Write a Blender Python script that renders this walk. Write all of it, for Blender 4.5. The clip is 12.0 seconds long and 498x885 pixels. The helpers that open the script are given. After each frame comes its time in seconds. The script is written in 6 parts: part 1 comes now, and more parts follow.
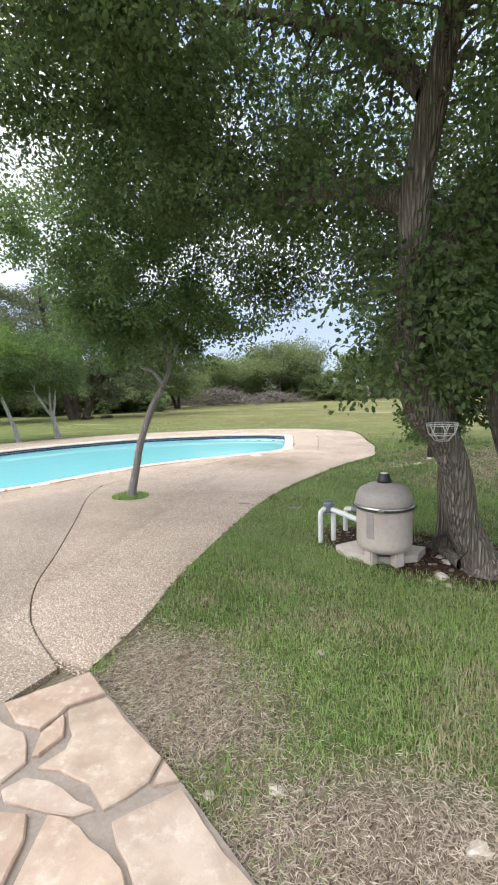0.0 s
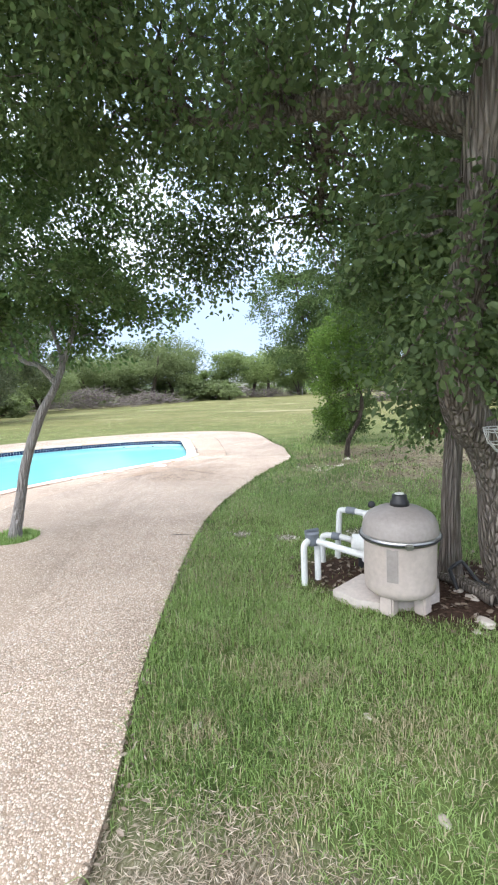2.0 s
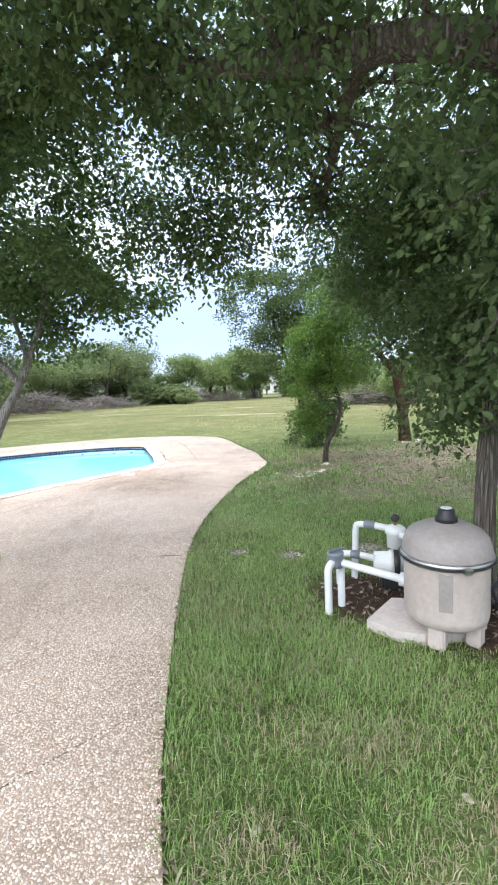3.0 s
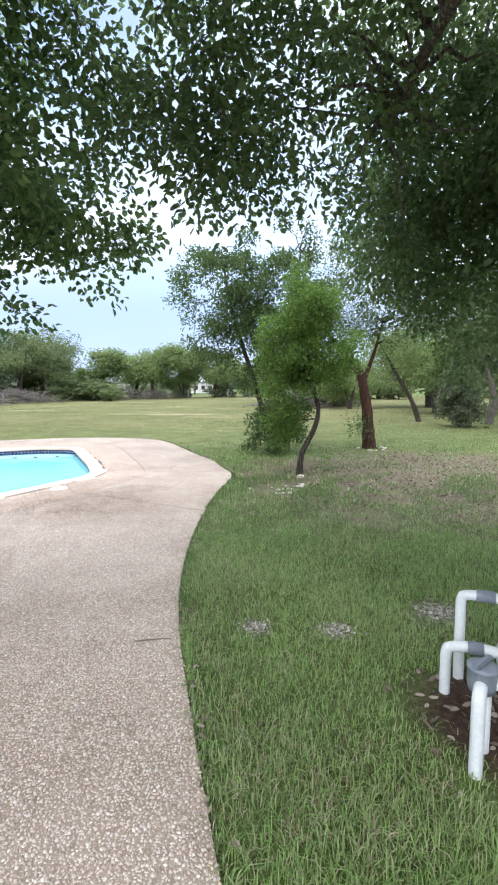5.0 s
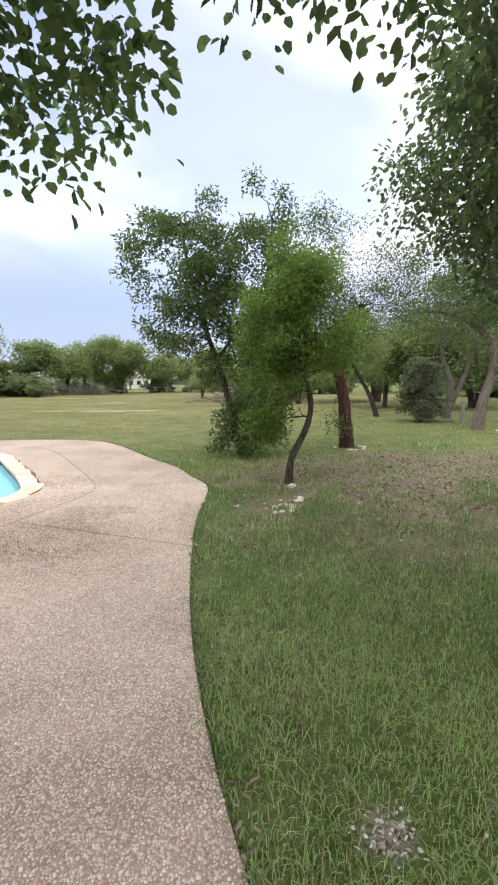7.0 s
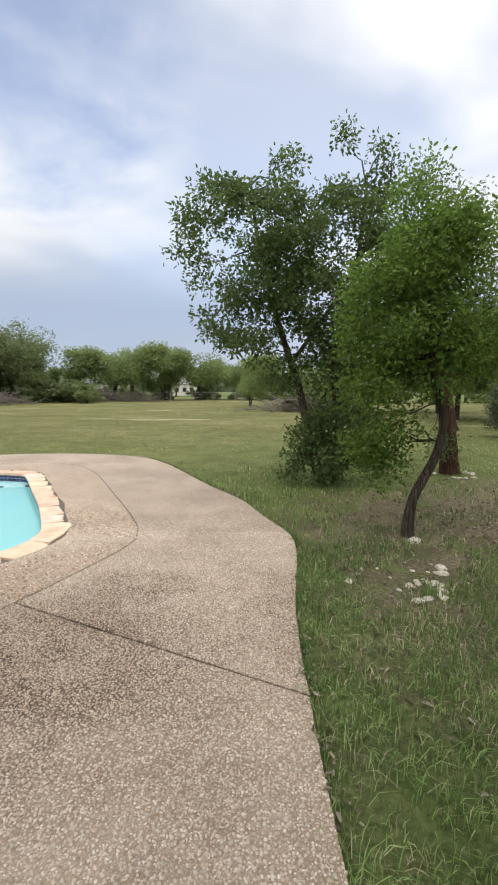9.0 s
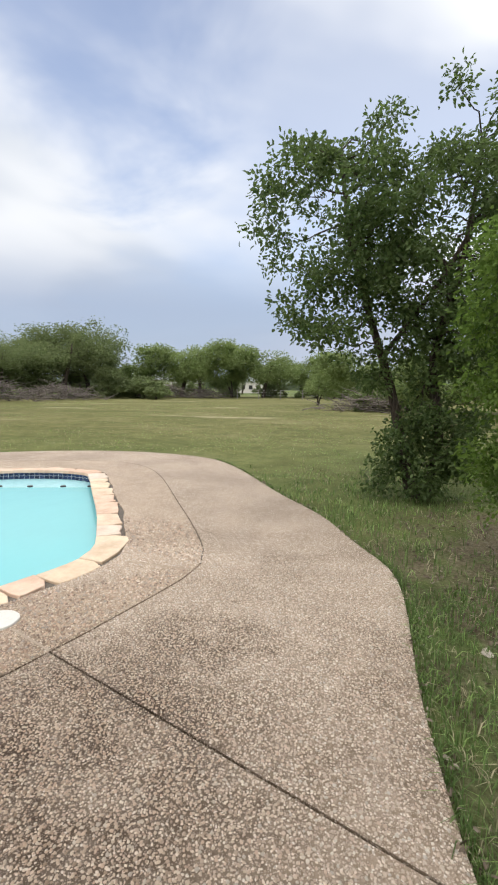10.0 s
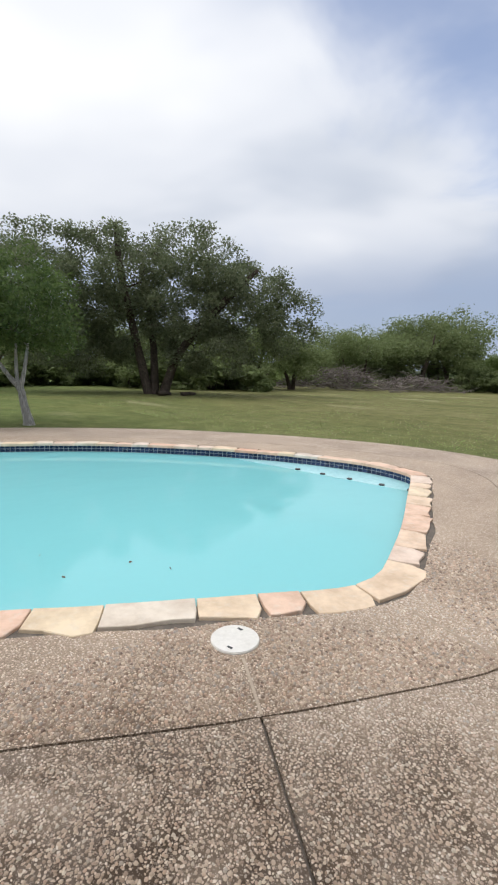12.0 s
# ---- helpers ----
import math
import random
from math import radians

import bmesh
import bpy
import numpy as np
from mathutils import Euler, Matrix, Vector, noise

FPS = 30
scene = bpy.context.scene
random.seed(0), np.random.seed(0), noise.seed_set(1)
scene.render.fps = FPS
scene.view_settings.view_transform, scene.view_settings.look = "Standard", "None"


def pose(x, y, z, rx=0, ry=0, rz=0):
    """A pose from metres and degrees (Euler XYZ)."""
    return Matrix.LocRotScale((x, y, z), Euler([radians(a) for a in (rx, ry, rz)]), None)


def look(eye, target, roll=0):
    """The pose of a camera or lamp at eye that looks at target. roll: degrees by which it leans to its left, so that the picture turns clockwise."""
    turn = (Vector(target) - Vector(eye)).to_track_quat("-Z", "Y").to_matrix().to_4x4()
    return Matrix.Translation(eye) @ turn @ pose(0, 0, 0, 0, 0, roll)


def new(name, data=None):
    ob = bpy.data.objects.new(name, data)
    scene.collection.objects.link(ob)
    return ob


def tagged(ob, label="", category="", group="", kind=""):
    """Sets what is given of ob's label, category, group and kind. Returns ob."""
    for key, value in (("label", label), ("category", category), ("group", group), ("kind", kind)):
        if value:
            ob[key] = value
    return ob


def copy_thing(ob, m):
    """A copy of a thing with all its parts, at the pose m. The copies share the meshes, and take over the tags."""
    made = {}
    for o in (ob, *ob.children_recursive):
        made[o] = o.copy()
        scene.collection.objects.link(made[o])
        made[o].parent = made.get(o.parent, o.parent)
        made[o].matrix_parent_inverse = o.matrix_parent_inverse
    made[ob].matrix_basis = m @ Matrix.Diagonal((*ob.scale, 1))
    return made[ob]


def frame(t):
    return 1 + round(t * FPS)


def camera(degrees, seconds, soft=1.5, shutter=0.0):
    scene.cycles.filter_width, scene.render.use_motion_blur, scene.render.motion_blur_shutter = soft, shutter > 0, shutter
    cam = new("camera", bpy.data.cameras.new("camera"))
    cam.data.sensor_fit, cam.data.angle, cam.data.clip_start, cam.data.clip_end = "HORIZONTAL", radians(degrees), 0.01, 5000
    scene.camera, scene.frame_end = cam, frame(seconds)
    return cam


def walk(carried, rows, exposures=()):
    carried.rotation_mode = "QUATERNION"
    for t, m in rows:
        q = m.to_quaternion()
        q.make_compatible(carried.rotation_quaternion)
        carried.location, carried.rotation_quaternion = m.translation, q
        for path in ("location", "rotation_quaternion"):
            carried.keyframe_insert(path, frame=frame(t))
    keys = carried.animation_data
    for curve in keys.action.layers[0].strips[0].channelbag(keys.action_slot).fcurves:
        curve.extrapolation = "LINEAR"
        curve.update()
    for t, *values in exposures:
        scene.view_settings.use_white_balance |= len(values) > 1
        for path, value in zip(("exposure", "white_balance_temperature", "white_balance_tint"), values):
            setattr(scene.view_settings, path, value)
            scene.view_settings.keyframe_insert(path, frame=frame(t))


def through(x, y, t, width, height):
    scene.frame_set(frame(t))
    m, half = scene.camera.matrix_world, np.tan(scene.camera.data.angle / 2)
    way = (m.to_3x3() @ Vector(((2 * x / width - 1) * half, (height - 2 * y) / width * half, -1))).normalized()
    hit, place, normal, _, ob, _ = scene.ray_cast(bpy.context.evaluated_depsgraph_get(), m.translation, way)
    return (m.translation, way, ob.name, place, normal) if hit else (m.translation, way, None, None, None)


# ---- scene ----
cam = camera(57.2, 12.0, soft=2.1)
EXPOSURES = [(0.0, 0.62, 6350, 10), (1.0, 0.82, 6200, 10), (2.5, 0.98, 5950, 10), (3.0, 0.98, 5900, 10), (5.0, 0.78, 5850, 10), (6.5, 0.60, 6250, 14), (8.3, 0.08, 6800, 9), (10.0, 0.06, 6750, 9), (12.0, -0.17, 6500, 10)]
PATH = [
    (0, (2.942, -1.31, 1.56), (1.804, 0.319, 1.34), -1.8),
    (0.5, (2.633, -1.119, 1.578), (1.639, 0.602, 1.356), -2.4),
    (1, (2.278, -0.971, 1.559), (1.414, 0.817, 1.328), -2.8),
    (1.5, (1.962, -0.814, 1.573), (1.209, 1.023, 1.333), -2.8),
    (2, (1.64, -0.546, 1.576), (0.993, 1.331, 1.335), -2.7),
    (2.5, (1.347, -0.376, 1.572), (0.798, 1.532, 1.332), -2.7),
    (3, (1.068, -0.169, 1.564), (0.615, 1.765, 1.331), -2.7),
    (5, (0.071, 1.204, 1.527), (-0.054, 3.186, 1.287), -0.5),
    (5.5, (-0.176, 1.516, 1.501), (-0.203, 3.499, 1.238), -0.2),
    (6, (-0.324, 1.919, 1.51), (-0.249, 3.899, 1.234), -0.3),
    (6.5, (-0.476, 2.303, 1.481), (-0.319, 4.278, 1.208), -0.5),
    (8.5, (-0.984, 4.188, 1.452), (-0.947, 6.174, 1.224), -0.3),
    (9, (-1.1, 4.66, 1.47), (-1.134, 6.646, 1.242), -0.0),
    (9.5, (-1.242, 5.071, 1.463), (-1.377, 7.053, 1.235), 0.2),
    (10, (-1.341, 5.505, 1.456), (-1.653, 7.466, 1.218), 0.7),
    (10.5, (-1.483, 5.922, 1.453), (-2.051, 7.822, 1.194), 1.6),
    (11, (-1.568, 6.256, 1.431), (-2.468, 8.02, 1.147), 1.3),
    (11.5, (-1.542, 6.481, 1.405), (-2.781, 8.022, 1.106), 1.5),
    (12, (-1.495, 6.534, 1.417), (-3.046, 7.76, 1.114), 1.8),
]
walk(cam, [(t, look(*row)) for t, *row in PATH], EXPOSURES)

# ---- world and sun: a bright overcast sky with broken cloud ----
world = bpy.data.worlds.new("sky")
scene.world = world
world.use_nodes = True
wn, wl = world.node_tree.nodes, world.node_tree.links
wn.clear()
SUN_ELEV, SUN_AZ = radians(48), radians(205)      # azimuth to the right of +y
sky = wn.new("ShaderNodeTexSky")
sky.sky_type, sky.sun_disc = "NISHITA", False
sky.sun_elevation, sky.sun_rotation = SUN_ELEV, SUN_AZ
sky.air_density, sky.dust_density, sky.ozone_density = 1.0, 2.0, 1.0
wtc = wn.new("ShaderNodeTexCoord")
sep = wn.new("ShaderNodeSeparateXYZ")
wl.new(wtc.outputs["Generated"], sep.inputs[0])


def wmath(op, a, b):
    n = wn.new("ShaderNodeMath")
    n.operation = op
    for i, v in enumerate((a, b)):
        if isinstance(v, (int, float)):
            n.inputs[i].default_value = v
        else:
            wl.new(v, n.inputs[i])
    return n.outputs[0]


# the cloud deck is a flat layer seen in perspective
zc = wmath("ADD", wmath("MAXIMUM", sep.outputs[2], 0.0), 0.16)
comb = wn.new("ShaderNodeCombineXYZ")
wl.new(wmath("DIVIDE", sep.outputs[0], zc), comb.inputs[0])
wl.new(wmath("DIVIDE", sep.outputs[1], zc), comb.inputs[1])


def wnoise(scale, detail, rough, offset, distortion=0.0):
    mp = wn.new("ShaderNodeMapping")
    mp.inputs["Location"].default_value = offset
    mp.inputs["Scale"].default_value = (scale, scale, scale)
    wl.new(comb.outputs[0], mp.inputs[0])
    n = wn.new("ShaderNodeTexNoise")
    n.inputs["Scale"].default_value = 1.0
    n.inputs["Detail"].default_value = detail
    n.inputs["Roughness"].default_value = rough
    n.inputs["Distortion"].default_value = distortion
    wl.new(mp.outputs[0], n.inputs[0])
    return n.outputs[0]


def wramp(fac, stops):
    r = wn.new("ShaderNodeValToRGB")
    r.color_ramp.interpolation = "EASE"
    while len(r.color_ramp.elements) < len(stops):
        r.color_ramp.elements.new(0.5)
    for e, (p, c) in zip(r.color_ramp.elements, stops):
        e.position, e.color = p, (*c, 1)
    wl.new(fac, r.inputs[0])
    return r.outputs[0]


def wmix(fac, a, b):
    n = wn.new("ShaderNodeMix")
    n.data_type = "RGBA"
    wl.new(fac, n.inputs[0])
    for sock, v in ((n.inputs[6], a), (n.inputs[7], b)):
        if isinstance(v, tuple):
            sock.default_value = (*v, 1)
        else:
            wl.new(v, sock)
    return n.outputs[2]


cloud_tone = wramp(wnoise(0.62, 4, 0.45, (3.1, 1.7, 0.0), 0.2),
                   [(0.33, (5.4, 5.9, 6.8)), (0.47, (7.4, 7.7, 8.3)), (0.64, (9.2, 9.3, 9.5))])
cover = wramp(wnoise(0.42, 5, 0.52, (7.3, 4.4, 0.0), 0.4), [(0.36, (0.40, 0.40, 0.40)), (0.52, (1, 1, 1))])
blue = wn.new("ShaderNodeMix")
blue.data_type, blue.blend_type = "RGBA", "MULTIPLY"
blue.inputs[0].default_value = 1.0
wl.new(sky.outputs[0], blue.inputs[6])
blue.inputs[7].default_value = (1.75, 1.7, 1.8, 1)
# a gap of blue high over the far end of the pool
gap_dot = wn.new("ShaderNodeVectorMath")
gap_dot.operation = "DOT_PRODUCT"
wl.new(wtc.outputs["Generated"], gap_dot.inputs[0])
gap_dot.inputs[1].default_value = (-0.353, 0.692, 0.629)
torn = wmath("ADD", gap_dot.outputs["Value"], wmath("MULTIPLY", wmath("SUBTRACT", wnoise(1.5, 5, 0.55, (2.0, 9.0, 0.0), 0.3), 0.5), 0.16))
thin_cloud = wramp(torn, [(0.935, (1, 1, 1)), (0.995, (0.22, 0.22, 0.22))])
cover = wmath("MULTIPLY", cover, thin_cloud)
colour = wmix(cover, blue.outputs[2], cloud_tone)
# a grey bank low over the horizon
low = wramp(sep.outputs[2], [(0.0, (0.80, 0.80, 0.80)), (0.15, (0.80, 0.80, 0.80)), (0.31, (0.0, 0.0, 0.0))])
colour = wmix(low, colour, (3.2, 3.95, 5.5))
# an overcast vault is brighter overhead than near the horizon
vault = wramp(sep.outputs[2], [(0.0, (1.0, 1.0, 1.0)), (0.60, (1.1, 1.1, 1.1)), (1.0, (3.0, 2.9, 2.75))])
lift = wn.new("ShaderNodeMix")
lift.data_type, lift.blend_type = "RGBA", "MULTIPLY"
lift.inputs[0].default_value = 1.0
wl.new(colour, lift.inputs[6])
wl.new(vault, lift.inputs[7])
colour = lift.outputs[2]
bg = wn.new("ShaderNodeBackground")
bg.inputs[1].default_value = 0.118
wl.new(colour, bg.inputs[0])
wo = wn.new("ShaderNodeOutputWorld")
wl.new(bg.outputs[0], wo.inputs[0])

sun_data = bpy.data.lights.new("sun", "SUN")
sun_data.energy, sun_data.angle, sun_data.color = 1.5, radians(60), (1.0, 0.96, 0.9)
sun = new("sun", sun_data)
sun_dir = Vector((math.sin(SUN_AZ) * math.cos(SUN_ELEV), math.cos(SUN_AZ) * math.cos(SUN_ELEV), math.sin(SUN_ELEV)))
sun.matrix_world = look(sun_dir * 60, (0, 0, 0))

# ---- materials ----
class Nodes:
    """A small builder round one material's node tree."""

    def __init__(self, name):
        self.mat = bpy.data.materials.new(name)
        self.mat.use_nodes = True
        self.n, self.l = self.mat.node_tree.nodes, self.mat.node_tree.links
        self.bsdf = self.n["Principled BSDF"]
        self.out = self.n["Material Output"]
        self.tc = self.n.new("ShaderNodeTexCoord")
        self.pos = self.tc.outputs["Object"]

    def put(self, sock, v):
        if isinstance(v, (int, float)):
            sock.default_value = v
        elif isinstance(v, tuple):
            sock.default_value = (*v, 1) if len(v) == 3 and len(sock.default_value) == 4 else v
        else:
            self.l.new(v, sock)

    def noise(self, scale, detail=4, rough=0.55, vec=None, distortion=0.0):
        n = self.n.new("ShaderNodeTexNoise")
        n.inputs["Scale"].default_value, n.inputs["Detail"].default_value = scale, detail
        n.inputs["Roughness"].default_value, n.inputs["Distortion"].default_value = rough, distortion
        self.l.new(vec or self.pos, n.inputs["Vector"])
        return n.outputs[0]

    def voronoi(self, scale, feature="F1", out="Distance", vec=None, randomness=1.0):
        n = self.n.new("ShaderNodeTexVoronoi")
        n.feature = feature
        n.inputs["Scale"].default_value, n.inputs["Randomness"].default_value = scale, randomness
        self.l.new(vec or self.pos, n.inputs["Vector"])
        return n.outputs[out]

    def stretch(self, sx, sy, sz):
        n = self.n.new("ShaderNodeMapping")
        n.inputs["Scale"].default_value = (sx, sy, sz)
        self.l.new(self.pos, n.inputs[0])
        return n.outputs[0]

    def ramp(self, fac, *stops):
        r = self.n.new("ShaderNodeValToRGB")
        while len(r.color_ramp.elements) < len(stops):
            r.color_ramp.elements.new(0.5)
        for e, (p, c) in zip(r.color_ramp.elements, stops):
            e.position, e.color = p, (*((c,) * 3 if isinstance(c, (int, float)) else c), 1)
        self.l.new(fac, r.inputs[0])
        return r.outputs[0]

    def mix(self, fac, a, b, blend="MIX"):
        n = self.n.new("ShaderNodeMix")
        n.data_type, n.blend_type = "RGBA", blend
        self.put(n.inputs[0], fac)
        self.put(n.inputs[6], a)
        self.put(n.inputs[7], b)
        return n.outputs[2]

    def math(self, op, a, b=0.0):
        n = self.n.new("ShaderNodeMath")
        n.operation = op
        self.put(n.inputs[0], a)
        self.put(n.inputs[1], b)
        return n.outputs[0]

    def near(self, centre, inner, outer, warp=0.0, squash=(1, 1, 0)):
        """1 within inner metres of a place, 0 past outer, with a ragged rim."""
        mp = self.n.new("ShaderNodeMapping")
        mp.vector_type = "POINT"
        mp.inputs["Location"].default_value = tuple(-c * s for c, s in zip(centre, squash))
        mp.inputs["Scale"].default_value = squash
        self.l.new(self.pos, mp.inputs[0])
        ln = self.n.new("ShaderNodeVectorMath")
        ln.operation = "LENGTH"
        self.l.new(mp.outputs[0], ln.inputs[0])
        d = ln.outputs["Value"]
        if warp:
            d = self.math("ADD", d, self.math("MULTIPLY", self.math("SUBTRACT", self.noise(2.3, 5, 0.7), 0.5), warp))
        mr = self.n.new("ShaderNodeMapRange")
        self.l.new(d, mr.inputs[0])
        mr.inputs[1].default_value, mr.inputs[2].default_value = inner, outer
        mr.inputs[3].default_value, mr.inputs[4].default_value = 1.0, 0.0
        return mr.outputs[0]

    def bump(self, height, strength=0.4, distance=0.01, normal=None):
        n = self.n.new("ShaderNodeBump")
        n.inputs["Strength"].default_value, n.inputs["Distance"].default_value = strength, distance
        self.l.new(height, n.inputs["Height"])
        if normal:
            self.l.new(normal, n.inputs["Normal"])
        return n.outputs[0]

    def done(self, colour, rough=0.7, normal=None, metallic=0.0, specular=None):
        self.put(self.bsdf.inputs["Base Color"], colour)
        self.put(self.bsdf.inputs["Roughness"], rough)
        self.bsdf.inputs["Metallic"].default_value = metallic
        if specular is not None:
            self.bsdf.inputs["Specular IOR Level"].default_value = specular
        if normal:
            self.l.new(normal, self.bsdf.inputs["Normal"])
        return self.mat

    def random(self):
        return self.n.new("ShaderNodeObjectInfo").outputs["Random"]

    def island(self):
        return self.n.new("ShaderNodeNewGeometry").outputs["Random Per Island"]


def plain(name, dark, light, scale, rough=0.6, bump=0.2, metallic=0.0, fine=None):
    """Two-scale mottled surface."""
    m = Nodes(name)
    a = m.ramp(m.noise(scale, 5, 0.6), (0.3, dark), (0.7, light))
    b = m.noise(fine or scale * 9, 4, 0.6)
    c = m.mix(0.35, a, m.ramp(b, (0.3, tuple(v * 0.7 for v in dark)), (0.7, light)))
    return m.done(c, m.ramp(b, (0.2, rough * 0.85), (0.8, min(1.0, rough * 1.12))), m.bump(b, bump, 0.004), metallic)


def lawn_material():
    m = Nodes("lawn_soil")
    big, fine = m.noise(0.35, 5, 0.6), m.noise(28, 5, 0.7)
    fibre = m.noise(90, 3, 0.7, m.stretch(1, 0.25, 1))
    green = m.ramp(fine, (0.25, (0.050, 0.075, 0.024)), (0.55, (0.130, 0.175, 0.058)), (0.8, (0.24, 0.27, 0.12)))
    olive = m.ramp(fine, (0.25, (0.09, 0.10, 0.030)), (0.75, (0.23, 0.23, 0.085)))
    c = m.mix(m.ramp(big, (0.42, 0.0), (0.66, 0.55)), green, olive)
    # sun-bleached open field beyond the pool
    field = m.near((-12.0, 52.0, 0), 30.0, 44.0, 9.0, (1.0, 0.95, 0))
    pale = m.ramp(m.noise(0.22, 6, 0.65, m.stretch(0.8, 1.2, 1)), (0.30, (0.120, 0.126, 0.048)), (0.52, (0.185, 0.178, 0.074)), (0.72, (0.27, 0.242, 0.125)))
    pale = m.mix(m.ramp(m.noise(5, 6, 0.75), (0.35, 0.55), (0.62, 0.0)), pale, (0.075, 0.085, 0.032))
    pale = m.mix(m.ramp(m.noise(0.16, 5, 0.62, m.stretch(0.5, 1.5, 1)), (0.60, 0.0), (0.68, 0.75)), pale, (0.42, 0.36, 0.24))
    c = m.mix(field, c, pale)
    c = m.mix(1.0, c, m.ramp(m.noise(1.3, 7, 0.8), (0.32, (0.62, 0.64, 0.60)), (0.68, (1.25, 1.22, 1.2))), "MULTIPLY")
    # leaf litter under the small trees, bare mulch round the pool filter, dry thatch beside the patio
    litter = m.ramp(fine, (0.25, (0.07, 0.048, 0.034)), (0.5, (0.19, 0.14, 0.10)), (0.75, (0.42, 0.36, 0.30)))
    lm = m.ramp(m.math("MULTIPLY", m.near((3.6, 8.9, 0), 1.6, 4.2, 2.2, (0.75, 1.0, 0)), m.ramp(m.noise(1.4, 5, 0.7), (0.36, 0.15), (0.52, 1.0))), (0.15, 0.0), (0.5, 1.0))
    c = m.mix(m.math("MULTIPLY", lm, 0.72), c, litter)
    soil = m.ramp(fine, (0.25, (0.035, 0.028, 0.018)), (0.5, (0.095, 0.076, 0.050)), (0.75, (0.20, 0.165, 0.12)))
    worn = m.math("MULTIPLY", m.near((0.5, 7.8, 0), 0.9, 2.9, 1.4, (1.0, 0.8, 0)), m.ramp(m.noise(1.9, 5, 0.7), (0.42, 0.1), (0.60, 0.7)))
    c = m.mix(worn, c, soil)
    dirt = m.ramp(fine, (0.25, (0.13, 0.10, 0.08)), (0.5, (0.30, 0.25, 0.21)), (0.7, (0.50, 0.45, 0.40)))
    for px, py, pr in ((-0.07, 4.04, 0.085), (0.44, 4.0, 0.09), (1.2, 4.3, 0.15)):
        c = m.mix(m.math('MULTIPLY', m.near((px, py, 0), pr * 0.3, pr * 1.7, 0.22), m.ramp(fine, (0.38, 0.1), (0.56, 0.9))), c, dirt)
    mulch = m.ramp(fine, (0.3, (0.022, 0.014, 0.010)), (0.55, (0.075, 0.046, 0.032)), (0.8, (0.17, 0.11, 0.08)))
    c = m.mix(m.near((2.15, 3.15, 0), 0.55, 0.85, 0.4, (0.75, 1.0, 0)), c, mulch)
    c = m.mix(m.near((1.15, 3.25, 0), 0.28, 0.5, 0.25), c, mulch)
    straw = m.ramp(fibre, (0.3, (0.085, 0.064, 0.048)), (0.5, (0.24, 0.19, 0.15)), (0.72, (0.46, 0.40, 0.33)))
    dry = m.math("MAXIMUM", m.near((1.15, 0.22, 0), 0.35, 0.75, 0.5, (0.7, 1.0, 0)), m.near((2.9, -0.1, 0), 0.55, 0.95, 0.5, (0.7, 1.3, 0)))
    c = m.mix(dry, c, straw)
    return m.done(c, 0.95, m.bump(fine, 0.9, 0.03, m.bump(fibre, 0.5, 0.01)), specular=0.1)


def damp_stain(m):
    """Ragged dark damp stain where the deck's joints meet, and small ones along the walk."""
    stain = m.math("MULTIPLY", m.near((-2.35, 7.05, 0), 0.40, 1.40, 0.9, (0.9, 1.0, 0)), m.ramp(m.noise(2.6, 5, 0.7), (0.34, 0.5), (0.52, 1.0)))
    patch = m.math("MULTIPLY", m.near((-1.8, 7.5, 0), 0.5, 1.9, 0.8), m.ramp(m.noise(1.7, 6, 0.7), (0.42, 0.1), (0.58, 0.85)))
    return m.math("MAXIMUM", stain, patch)


